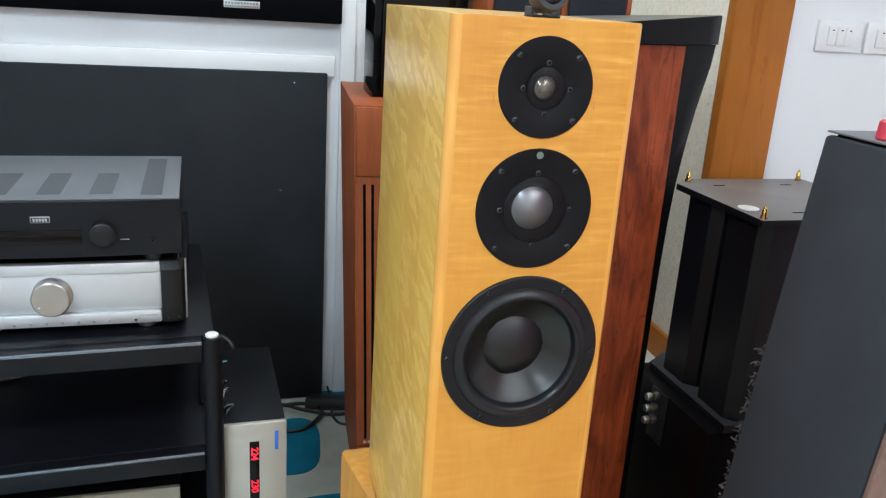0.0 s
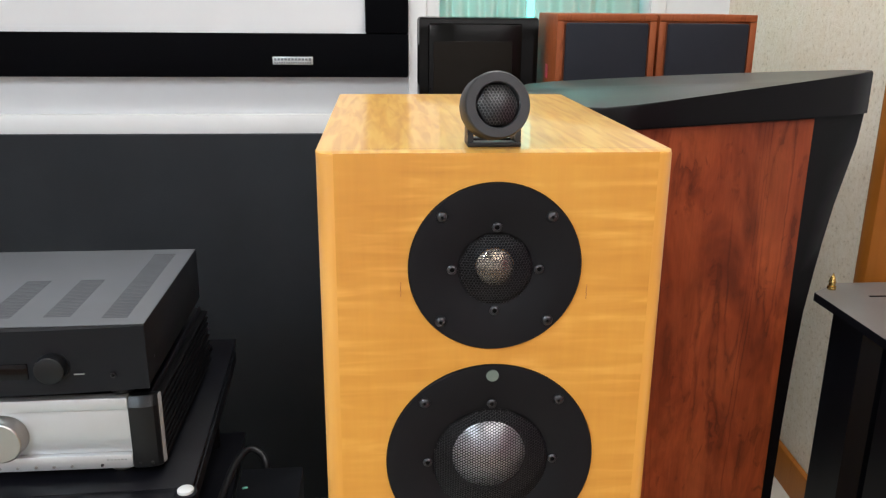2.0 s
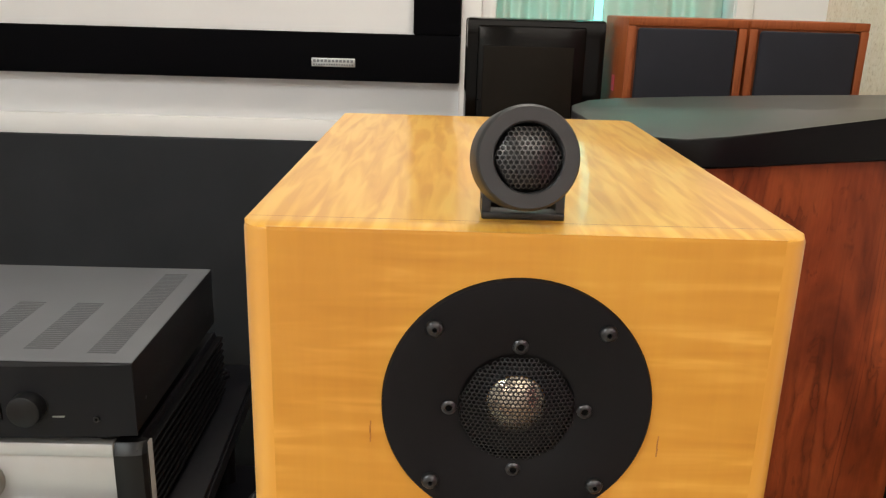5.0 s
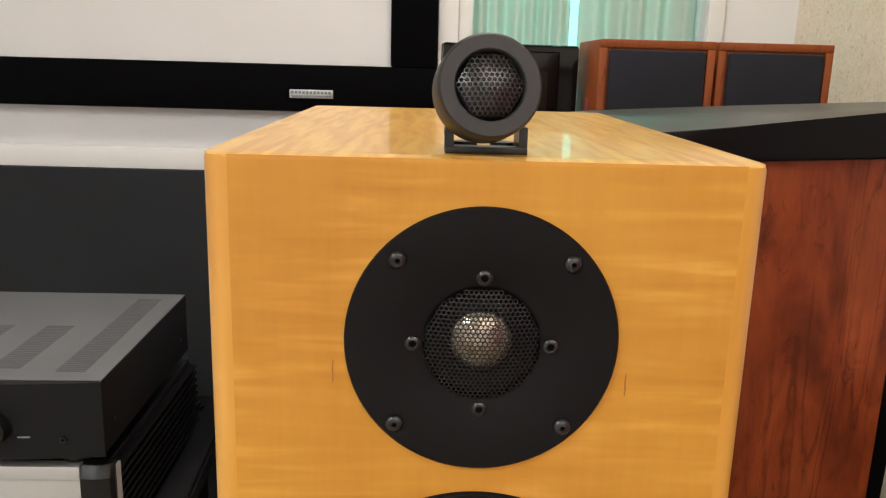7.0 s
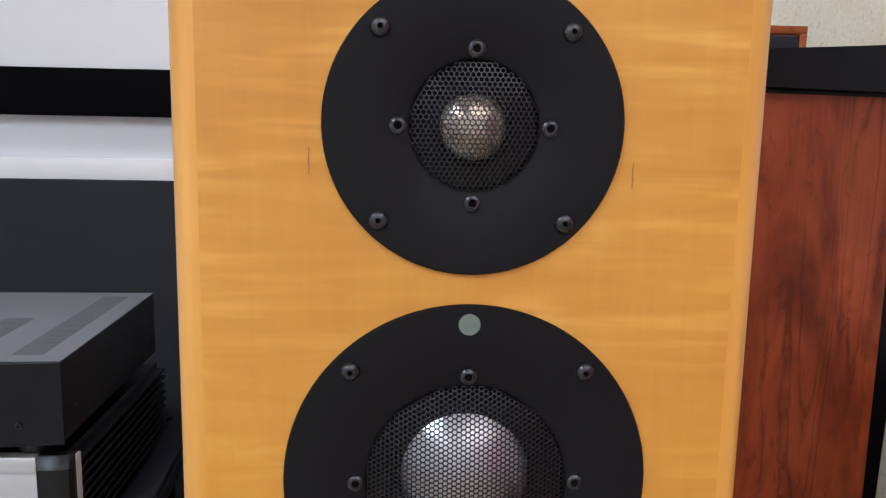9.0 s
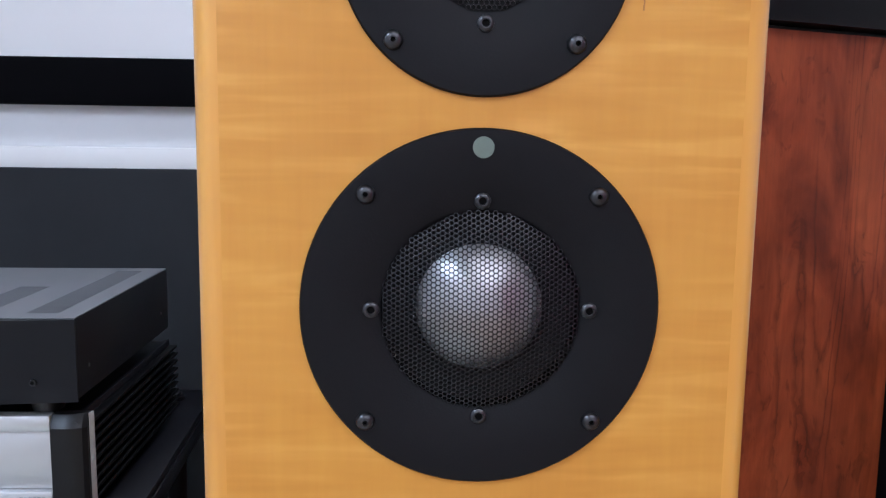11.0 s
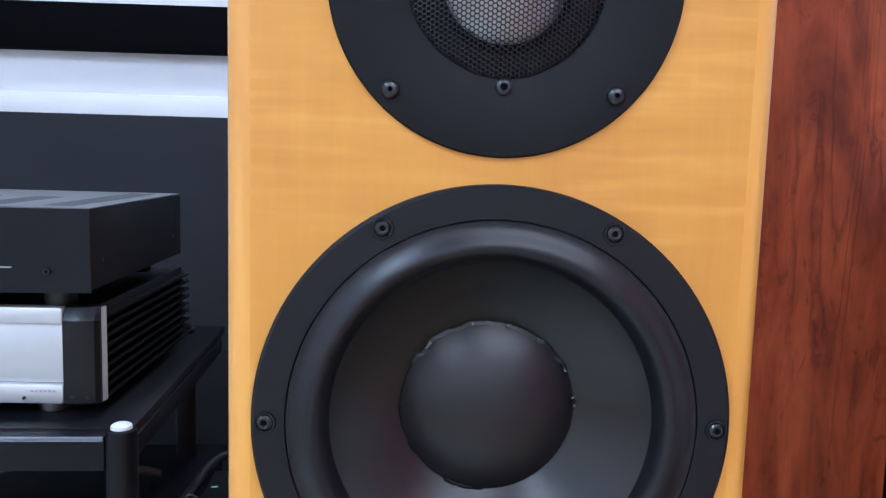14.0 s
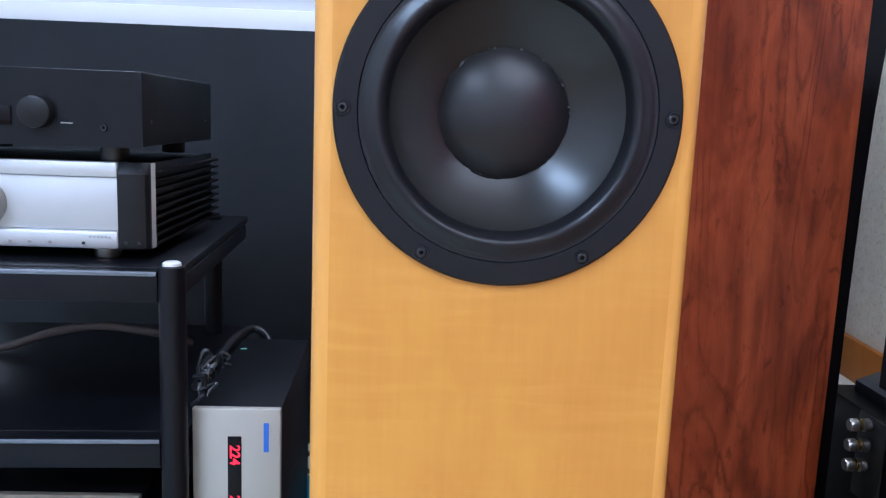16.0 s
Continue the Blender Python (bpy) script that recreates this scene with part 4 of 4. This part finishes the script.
def rack_post(x, y):
    p = part("post", lathe([(0, 0.0), (0.019, 0.0), (0.0195, 0.004), (0.0195, 0.690), (0.0185, 0.696), (0.012, 0.6975), (0, 0.6975)], x, y, 0, "z", 32), M_STEEL, rack)
    part("cap", lathe([(0.0135, 0.6975), (0.0130, 0.7015), (0.010, 0.7035), (0, 0.7045)], x, y, 0, "z", 32), M_WHITEPL if (x, y) == (0, 0) else M_STEEL, p, "pale round cap")


for x, y in ((0, 0), (-RW, 0), (-0.06, RD - 0.04), (-RW, RD - 0.04)):
    rack_post(x, y)
for top in (0.689, 0.436, 0.19):
    sh = part("shelf", box(-RW - 0.012, 0.012 if top < 0.6 else 0.006, 0.026, RD + 0.02, top - 0.014, top, 0.002), M_SHELF, rack)
    bar = bmesh.new()
    box(-RW + 0.02, -0.02, -0.006, 0.0255, top - 0.046, top - 0.0005, 0.0015, bm=bar)
    part("front_rail", bar, M_STEEL, sh)
    part("front_lip", box(-RW + 0.02, -0.02, -0.0100, -0.0062, top - 0.0068, top + 0.0004, 0.0018), M_LIP, sh, "rounded front lip, its highlight put in as a pale tone")
    for x in (-RW, 0):
        part("side_rail", box(x - 0.008, x + 0.008, 0.022, RD - 0.022, top - 0.044, top - 0.0145, 0.002), M_STEEL, sh)
    part("back_rail", box(-RW + 0.02, -0.02, RD - 0.012, RD + 0.012, top - 0.044, top - 0.0145, 0.002), M_STEEL, sh)

# silver amplifier
sil = thing("silver_amplifier", -0.679, 0.70, 0.690, 0.6, "silver and black power amplifier with finned sides", "amplifier")
part("chassis", box(-0.205, 0.205, 0.012, 0.42, 0.018, 0.143, 0.002), M_STEEL, sil)
part("upper_lip", box(-0.176, 0.176, -0.010, 0.0115, 0.126, 0.149, 0.004), M_ALU, sil)
part("front_panel", box(-0.176, 0.176, -0.003, 0.0115, 0.046, 0.1255, 0.001), M_ALU, sil, "brushed silver front panel")
part("lower_lip", box(-0.176, 0.176, -0.012, 0.0115, 0.018, 0.0455, 0.005), M_ALU, sil)


def end_cap(s):
    plan = [(0.1765, 0.0115), (0.1765, -0.0125), (0.192, -0.0140), (0.207, -0.0125), (0.2165, -0.0088), (0.222, -0.0035), (0.222, 0.0115)]
    bm = bmesh.new()
    rings = []
    for z, back in ((0.018, 0.003), (0.021, 0.0), (0.132, 0.0), (0.1475, 0.0090), (0.149, 0.0105)):
        rings.append([bm.verts.new((s * x, y + back if y < 0 else y, z)) for x, y in plan])
    n = len(plan)
    for p, q in zip(rings, rings[1:]):
        for k in range(n):
            bm.faces.new((p[k], p[(k + 1) % n], q[(k + 1) % n], q[k]))
    bm.faces.new(rings[0][::-1])
    bm.faces.new(rings[-1])
    bmesh.ops.recalc_face_normals(bm, faces=bm.faces[:])
    return bm


for s in (-1, 1):
    cap = part("end_cap", end_cap(s), M_KNOB, sil, "black curved end cap with a sloping top facet", smooth=20.0)
    for dx in (0.188, 0.208):
        part("screw", lathe([(0, -0.0022), (0.0034, -0.0019), (0.0040, 0.001)], s * dx, -0.0062, 0.136, steps=14), M_SCREW, cap)
        part("screw", lathe([(0, -0.0016), (0.0025, -0.0013), (0.003, 0.0)], s * dx, -0.0128, 0.029, steps=14), M_SCREW, cap)
    strip_pts = [(s * 0.2225, 0.0115), (s * 0.2225, 0.001), (s * 0.2245, 0.0035), (s * 0.2258, 0.0115)]
    part("edge_strip", prism(strip_pts[::s], 0.020, 0.149, 0.0008), M_ALU, sil, "thin silver edge strip")
    part("sink_wall", box(min(s * 0.2055, s * 0.210), max(s * 0.2055, s * 0.210), 0.0125, 0.42, 0.018, 0.146, 0.001), M_STEEL, sil)
    for k in range(9):
        part("heat_fin", box(min(s * 0.2105, s * 0.2245), max(s * 0.2105, s * 0.2245), 0.0125, 0.42, 0.021 + 0.0138 * k, 0.0255 + 0.0138 * k, 0.0008), M_FIN, sil)
knob = part("volume_knob", lathe([(0, -0.030), (0.006, -0.0305), (0.033, -0.031), (0.0352, -0.0295), (0.0362, -0.026), (0.0362, -0.006), (0.0375, -0.0035)], -0.027, 0, 0.083, steps=72), M_CHROME, sil, "large turned metal volume knob")
part("pointer", lathe([(0, -0.0322), (0.0018, -0.032), (0.002, -0.031)], -0.048, 0, 0.068, steps=12), M_WHITEPL, knob)
for k in range(7):
    part("button", lathe([(0, -0.0150), (0.0022, -0.0148), (0.0026, -0.0125)], -0.0985 + 0.029 * k, 0, 0.027, steps=14), M_CHROME, sil)
part("button", lathe([(0, -0.0150), (0.0022, -0.0148), (0.0026, -0.0125)], 0.125, 0, 0.027, steps=14), M_SCREW, sil)
bars = bmesh.new()
for k in range(6):
    box(0.133 + 0.0058 * k, 0.1372 + 0.0058 * k, -0.0126, -0.0118, 0.035, 0.038, bm=bars)
part("lettering_bars", bars, M_BADGE, sil)
for x in (-0.15, 0.145):
    for y in (0.03, 0.38):
        part("foot", lathe([(0, 0.0), (0.018, 0.0), (0.020, 0.004), (0.020, 0.0175), (0, 0.0178)], x, y, 0.0, "z", 24), M_CHROME, sil)

# black integrated amplifier
amp = thing("black_amplifier", -0.676, 0.671, 0.8395, 0.9, "black integrated amplifier, sheen on its vented top put in as grey", "amplifier")
part("casing", box(-0.215, 0.215, 0.0135, 0.426, 0.024, 0.1305, 0.0015), M_AMP, amp)
# Solid dark strip gives the gap behind the front its shade.
part("gap_shade", box(-0.2125, 0.2125, 0.0098, 0.0132, 0.026, 0.1285), M_SOCKET, amp, "dark strip put in for the shade behind the front panel")
front = bmesh.new()
cols = 16
front_pts = [(-0.216 + 0.432 * k / cols, 0.006 - 0.013 * math.sin(math.pi * k / cols)) for k in range(cols + 1)]
prism(front_pts + [(0.216, 0.0095), (-0.216, 0.0095)], 0.022, 0.1315, 0, front)
part("front_panel", front, M_AMP, amp, "gently bowed black front")
part("top_plate", box(-0.2145, 0.2145, 0.012, 0.425, 0.1308, 0.1325, 0.0006), M_AMPTOP, amp, "fine top plate, its sheen put in as grey")


def vent(x0, x1, y0, y1):
    bm = bmesh.new()
    n = int((y1 - y0) / 0.0072)
    for k in range(n):
        y = y0 + k * 0.0072
        box(x0, x1, y, y + 0.0046, 0.1322, 0.1329, bm=bm)
    part("vent", bm, M_VENT, amp, "slotted cooling vent", smooth=0)


vent(0.141, 0.182, 0.041, 0.396)
for k in range(4):
    vent(0.046 - 0.0945 * k, 0.089 - 0.0945 * k, 0.051, 0.243)
part("display", box(-0.150, 0.036, -0.0092, -0.0045, 0.050, 0.077, 0.001), M_DISPLAY, amp, "dark display window")
knob = part("volume_knob", lathe([(0, -0.024), (0.019, -0.0245), (0.0225, -0.0225), (0.0232, -0.018), (0.0236, -0.001)], 0.073, 0, 0.070, steps=48), M_KNOB, amp, "round black volume knob")
part("knob_skirt", lathe([(0.0236, -0.0035), (0.0268, -0.0045), (0.0275, 0.0)], 0.073, 0, 0.070, steps=48), M_BLACKPL, knob)
part("knob", lathe([(0, -0.024), (0.019, -0.0245), (0.0225, -0.0225), (0.0232, -0.018), (0.0236, -0.001)], -0.190 + 0.005, 0.004, 0.070, steps=48), M_KNOB, amp)
badge = part("badge", box(-0.051, -0.017, -0.0090, -0.0050, 0.092, 0.1045, 0.0018), M_BADGE, amp, "small rounded silver badge")
part("badge_inset", box(-0.0495, -0.0185, -0.0096, -0.0088, 0.0935, 0.103, 0.0006), M_BLACKPL, badge)
bars = bmesh.new()
for k in range(5):
    box(-0.0460 + 0.0052 * k, -0.0424 + 0.0052 * k, -0.0102, -0.0094, 0.0955, 0.101, bm=bars)
part("badge_bars", bars, M_BADGE, badge)
bars = bmesh.new()
for k in range(6):
    box(0.104 + 0.0028 * k, 0.1062 + 0.0028 * k, -0.0050, 0.0, 0.0545, 0.0562, bm=bars)
part("lettering_bars", bars, M_BADGE, amp)
jack = part("headphone_jack", lathe([(0.0024, 0.004), (0.0026, -0.0022), (0.0044, -0.0022), (0.005, 0.002)], 0.163, 0.0, 0.050, steps=24), M_SCREW, amp)
part("jack_hole", lathe([(0, -0.001), (0.0025, -0.001), (0.0025, 0.004)], 0.163, 0, 0.050, steps=16), M_SOCKET, jack)
part("side_screw", lathe([(0, 0.0012), (0.0022, 0.001), (0.0028, 0.0)], 0.2152, 0.05, 0.060, "x", 14), M_SCREW, amp)
part("side_screw", lathe([(0, 0.0012), (0.0022, 0.001), (0.0028, 0.0)], 0.2152, 0.38, 0.060, "x", 14), M_SCREW, amp)
for x in (-0.16, 0.16):
    for y in (0.05, 0.36):
        part("foot", lathe([(0, 0.0), (0.019, 0.0), (0.021, 0.003), (0.021, 0.0235), (0, 0.0238)], x, y, 0.0, "z", 24), M_BLACKPL, amp)

# silver device on the low shelf
low_dev = thing("silver_player", -0.70, 0.70, 0.1905, 1.0, "pale silver component on the bottom shelf of the rack", "player")
part("casing", box(-0.215, 0.215, 0.008, 0.36, 0.012, 0.108, 0.002), M_STEEL, low_dev)
part("front_panel", box(-0.217, 0.217, -0.006, 0.0075, 0.010, 0.118, 0.003), M_CREAMPL, low_dev, "pale silver front")
for x in (-0.17, 0.17):
    part("foot", lathe([(0, 0.0), (0.018, 0.0), (0.019, 0.011), (0, 0.0115)], x, 0.05, 0, "z", 20), M_BLACKPL, low_dev)
    part("foot", lathe([(0, 0.0), (0.018, 0.0), (0.019, 0.011), (0, 0.0115)], x, 0.30, 0, "z", 20), M_BLACKPL, low_dev)

# ---- voltage regulator ----
reg = thing("voltage_regulator", -0.320, 0.662, 0.0, 1.5, "dark upright voltage regulator with silver face and red digits", "regulator")
part("casing", box(-0.066, 0.066, 0.0095, 0.40, 0.012, 0.470, 0.002), M_AMP, reg)
part("front_panel", box(-0.067, 0.067, -0.004, 0.009, 0.010, 0.474, 0.003), M_CHAMPAGNE, reg, "silver front plate")
disp = part("display", box(-0.0135, 0.0075, -0.0056, -0.0035, 0.255, 0.430, 0.0008), M_DISPLAY, reg, "dark red display window")
for text, z in (("224", 0.400), ("230", 0.318)):
    writing(text, 0.0215, M_RED_LED, disp, "digits", pose(-0.003, -0.0058, z, 90, 90, 0))
part("sticker", box(0.041, 0.049, -0.0049, -0.0038, 0.405, 0.452, 0.0003), M_BLUE, reg, "blue sticker strip")
for x in (-0.05, 0.05):
    for y in (0.04, 0.36):
        part("foot", lathe([(0, 0.0), (0.012, 0.0), (0.013, 0.0115), (0, 0.0118)], x, y, 0, "z", 16), M_BLACKPL, reg)

# ---- speaker stand on a dark cabinet ----
low_box = thing("dark_cabinet", 0.85, 0.56, 0.0, 0, "glossy black loudspeaker cabinet with clear binding posts", "loudspeaker")
part("carcass", box(-0.222, 0.20, -0.170, 0.185, 0.0, 0.512, 0.004), M_SATIN, low_box)
part("terminal_plate", box(-0.226, -0.2225, -0.005, 0.065, 0.38, 0.5115, 0.001), M_BLACKPL, low_box)
for k in range(3):
    bp = part("binding_post", lathe([(0, -0.034), (0.008, -0.034), (0.0095, -0.031), (0.0095, -0.022), (0.006, -0.020), (0.006, -0.015), (0.010, -0.013), (0.010, -0.004), (0.007, 0.0)], -0.2265, 0.030, 0.500 - 0.031 * k, "x", 24), M_CHROME, low_box, "silver binding post")
    part("collar", lathe([(0.0061, -0.0195), (0.0085, -0.0185), (0.0085, -0.016), (0.0061, -0.0152)], -0.2265, 0.030, 0.500 - 0.031 * k, "x", 20), M_BRASS, bp)

# Darker tone for the lower plate's upper face, which the upper plate shades.
M_PLATELOW = surface("stand_plate_shaded", (0.03, 0.03, 0.034), 0.45, vary=0.12, scale=8, grain=900, bump=0.1)
stand = thing("speaker_stand", 0.85, 0.565, 0.513, 0, "black steel loudspeaker stand with brass spikes upwards", "stand")
PLATE = [(-0.190, -0.180), (0.200, -0.180), (0.200, 0.192), (-0.125, 0.192), (-0.188, 0.146)]


# Upward faces get a lighter steel tone that stands in for overhead light.
def stand_plate(z0, z1):
    bm = prism(PLATE, z0, z1, 0.0015)
    bm.normal_update()
    for f in bm.faces:
        f.material_index = 0 if f.normal.z > 0.9 else 1
    return bm


part("bottom_plate", stand_plate(0.0, 0.018), [M_PLATELOW, M_STEEL], stand)
part("top_plate", stand_plate(0.467, 0.482), [M_STANDTOP, M_STEEL], stand, "black top plate, light on its upper face put in as grey")
for cx, cy, ax, ay in ((-0.115, 0.065, 0.056, 0.066), (-0.115, -0.098, 0.058, 0.072), (0.11, 0.065, 0.056, 0.066), (0.11, -0.098, 0.058, 0.072)):
    c = 0.022
    oct_pts = [(cx - ax, cy - ay + c), (cx - ax + c, cy - ay), (cx + ax - c, cy - ay), (cx + ax, cy - ay + c), (cx + ax, cy + ay - c), (cx + ax - c, cy + ay), (cx - ax + c, cy + ay), (cx - ax, cy + ay - c)]
    part("column", prism(oct_pts, 0.0185, 0.4665), M_STEEL, stand)
for x, y in ((-0.178, -0.166), (0.172, 0.172), (-0.150, 0.160), (0.185, -0.166)):
    part("spike", lathe([(0.0075, 0.482), (0.0075, 0.488), (0.0055, 0.4885), (0.0055, 0.494), (0.0065, 0.4945), (0.0045, 0.502), (0, 0.512)], x, y, 0, "z", 20), M_BRASS, stand, "brass spike")
for x, y in ((-0.09, 0.12), (0.10, 0.125), (-0.06, -0.125)):
    part("slot", box(x - 0.015, x + 0.015, y - 0.003, y + 0.003, 0.4815, 0.4826, 0.0005), M_SOCKET, stand)
disc = put("felt_disc", lathe([(0, 0.0), (0.0215, 0.0), (0.0225, 0.0012), (0.0215, 0.0026), (0, 0.0028)], 0, 0, 0, "z", 40), M_WHITEPL)
disc.matrix_basis = pose(0.690, 0.475, 0.9955)
tagged(disc, "small round white disc lying on the stand", "disc")

# ---- grey cloth loudspeaker near the camera's start ----
gray = thing("cloth_loudspeaker", 0.604, 0.2, 0.0, 0, "tall dark grey cloth-covered loudspeaker with a frayed edge", "loudspeaker")
lean = 0.1


def leaned(x0, x1, y0, y1, z0, z1, bevel):
    bm = box(x0, x1, y0, y1, z0, z1, bevel)
    for v in bm.verts:
        v.co.x += lean * (v.co.z - 1.206)
    return bm


part("cloth_front", leaned(0.0, 0.022, -0.286, 0.0, 0.03, 1.200, 0.006), M_GRILLECLOTH, gray, "dark grey stretched cloth")
part("carcass", leaned(0.0225, 0.26, -0.284, -0.002, 0.0, 1.204, 0.004), M_SATIN, gray)
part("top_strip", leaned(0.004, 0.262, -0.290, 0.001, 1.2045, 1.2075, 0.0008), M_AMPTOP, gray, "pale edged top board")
M_GRAYWOOD = surface("dull_brown_edge", (0.20, 0.125, 0.10), 0.6, vary=0.2, scale=20, grain=300, bump=0.1)
part("wood_edge", leaned(0.002, 0.262, -0.298, -0.2875, 0.0, 1.204, 0.003), M_GRAYWOOD, gray, "brown wooden edge")
fib = bmesh.new()
rf = random.Random(11)
for k in range(95):
    z = rf.uniform(0.46, 0.83) if k % 5 else rf.uniform(0.2, 0.5)
    p = Vector((lean * (z - 1.206) + rf.uniform(-0.001, 0.012), 0.001, z))
    w = Vector((rf.uniform(-0.010, 0.004), rf.uniform(0.002, 0.012), rf.uniform(-0.012, 0.006)))
    tube([p, p + w * 0.5 + Vector((0, 0.002, rf.uniform(-0.003, 0.003))), p + w], rf.uniform(0.0006, 0.0022), 5, fib)
tagged(part("frayed_fibres", fib, M_FRAY, gray, "frayed fibres along the torn edge"), kind="stuff")
cup = put("red_cap", lathe([(0, 0.0), (0.020, 0.0), (0.022, 0.003), (0.020, 0.028), (0.017, 0.031), (0, 0.031)], 0, 0, 0, "z", 32), M_PINK)
cup.matrix_basis = pose(0.645, 0.105, 1.208)
tagged(cup, "small red plastic cap standing on the loudspeaker", "cap")

# ---- light switches ----
for n, (x, count) in enumerate(((1.110, 3), (1.256, 2))):
    sw = thing("light_switch", x, 0.7995, 1.348, 0, "white rocker light switch plate", "switch", "wall switches")
    part("plate", box(-0.067, 0.067, -0.009, 0.0, -0.038, 0.038, 0.003), M_WHITEPL, sw)
    for k in range(count):
        w = 0.078 / count
        r = part("rocker", box(-0.039 + w * k + 0.0006, -0.039 + w * (k + 1) - 0.0006, -0.0125, -0.0088, -0.022, 0.022, 0.0015), M_WHITEPL, sw)
        part("mark", box(-0.039 + w * (k + 0.5) - 0.003, -0.039 + w * (k + 0.5) + 0.003, -0.0129, -0.0122, 0.013, 0.0155), M_SOCKET, r)

# ---- rug, cables, power strip ----
rug = thing("rug", -0.25, 0.60, 0.0, 0, "cream rug with large rounded teal shapes", "rug")
part("ground_cloth", box(-1.30, 0.36, -1.6, 1.045, 0.0005, 0.010, 0.003), M_CREAM, rug)


def blob(cx, cy, rx, ry, seed, material):
    r = random.Random(seed)
    ph = [r.uniform(0, 6.28) for _ in range(3)]
    pts = []
    for k in range(48):
        a = 2 * math.pi * k / 48
        m = (abs(math.cos(a)) ** 3 + abs(math.sin(a)) ** 3) ** (-1 / 3) * (1 + 0.06 * math.sin(2 * a + ph[0]) + 0.05 * math.sin(3 * a + ph[1]))
        pts.append((cx + rx * m * math.cos(a), cy + ry * m * math.sin(a)))
    return part("rug_shape", prism(pts, 0.0102, 0.0128), material, rug)


blob(0.045, 0.715, 0.115, 0.165, 1, M_TEAL)
blob(0.26, 1.02, 0.09, 0.06, 2, M_TEAL)
blob(0.14, 0.36, 0.13, 0.075, 3, M_TEAL)
blob(-0.085, 0.55, 0.03, 0.14, 4, M_LIME)
blob(-0.45, 0.45, 0.16, 0.2, 5, M_TEAL)
blob(-0.6, -0.2, 0.2, 0.2, 6, M_TEAL)


def cable(points, radius, label, material=M_CABLE):
    ob = put("cable", tube(points, radius), material, None, 60)
    return tagged(ob, label, "cable", "loose cables")


F = 0.016
cable([(-0.30, 1.52, F), (-0.20, 1.56, F), (-0.12, 1.57, F), (-0.065, 1.52, F + 0.006), (-0.075, 1.45, F + 0.012), (-0.14, 1.395, F), (-0.22, 1.40, F), (-0.32, 1.44, F)], 0.0062, "black cable looped on the rug")
cable([(-0.34, 1.54, F), (-0.21, 1.55, F + 0.014), (-0.12, 1.50, F + 0.013), (-0.03, 1.475, F + 0.002), (0.06, 1.48, F)], 0.0062, "black cable running over the rug")
cable([(0.09, 1.52, F), (0.02, 1.53, F), (-0.03, 1.48, F + 0.014), (-0.01, 1.415, F), (0.08, 1.40, F)], 0.0045, "thin grey-black cable coiled on the rug")
cable([(-0.03, 1.60, 0.06), (-0.02, 1.585, 0.035), (0.01, 1.55, 0.026), (0.05, 1.53, 0.024)], 0.004, "black mains lead behind the panel")
strip = thing("power_strip", -0.035, 1.545, 0.0105, -12, "dark grey power strip lying by the wall", "power strip")
part("shell", box(-0.075, 0.085, -0.03, 0.03, 0.0, 0.036, 0.006), M_POD, strip)
part("shoulder", box(-0.06, 0.06, -0.018, 0.018, 0.0355, 0.040, 0.003), M_BLACKPL, strip)
cable([(-0.985, 1.0, 0.446), (-0.864, 1.03, 0.446), (-0.765, 1.03, 0.479), (-0.665, 1.03, 0.496), (-0.567, 1.03, 0.486), (-0.525, 1.06, 0.468), (-0.515, 1.10, 0.446)], 0.0085, "brownish cable arching over the rack shelf", M_BROWNCABLE)
rw = random.Random(3)
bundle = thing("cable_bundle", -0.392, 0.74, 0.4365, 0, "tangled bundle of black wires beside the rack post", "cable")
for k in range(20):
    far = rw.uniform(-0.05, 0.07) if k < 12 else rw.uniform(0.07, 0.27)
    p = Vector((rw.uniform(-0.014, 0.014) - 0.06 * max(far, 0.0), far, 0.036 + rw.uniform(-0.028, 0.033) * (1.0 if k < 12 else 0.5)))
    q = p + Vector((rw.uniform(-0.02, 0.02), rw.uniform(-0.02, 0.02), rw.uniform(0.0, 0.03) * (1.0 if k < 12 else 0.4)))
    end = p + Vector((rw.uniform(-0.02, 0.012), rw.uniform(-0.02, 0.03), rw.uniform(-0.03, 0.01)))
    part("wire", tube([Vector((p.x, p.y, 0.003)), p, q, end], 0.0036 if k < 12 else 0.003, 6), M_WRAP if k % 2 else M_CABLE, bundle, smooth=60)
cable([(-0.428, 0.83, 0.4475), (-0.430, 0.92, 0.448), (-0.430, 1.02, 0.447), (-0.420, 1.10, 0.460), (-0.396, 1.15, 0.466), (-0.366, 1.145, 0.452), (-0.352, 1.12, 0.42), (-0.345, 1.10, 0.33)], 0.0085, "thick black cable arching behind the regulator")
tag = put("paper_tag", box(-0.006, 0.006, -0.003, 0.003, 0.0, 0.0012, 0.0003), M_MINT)
tag.matrix_basis = pose(-0.3795, 0.985, 0.4705, 0, 0, 18)
tagged(tag, "small mint green paper tag on the regulator", "tag")
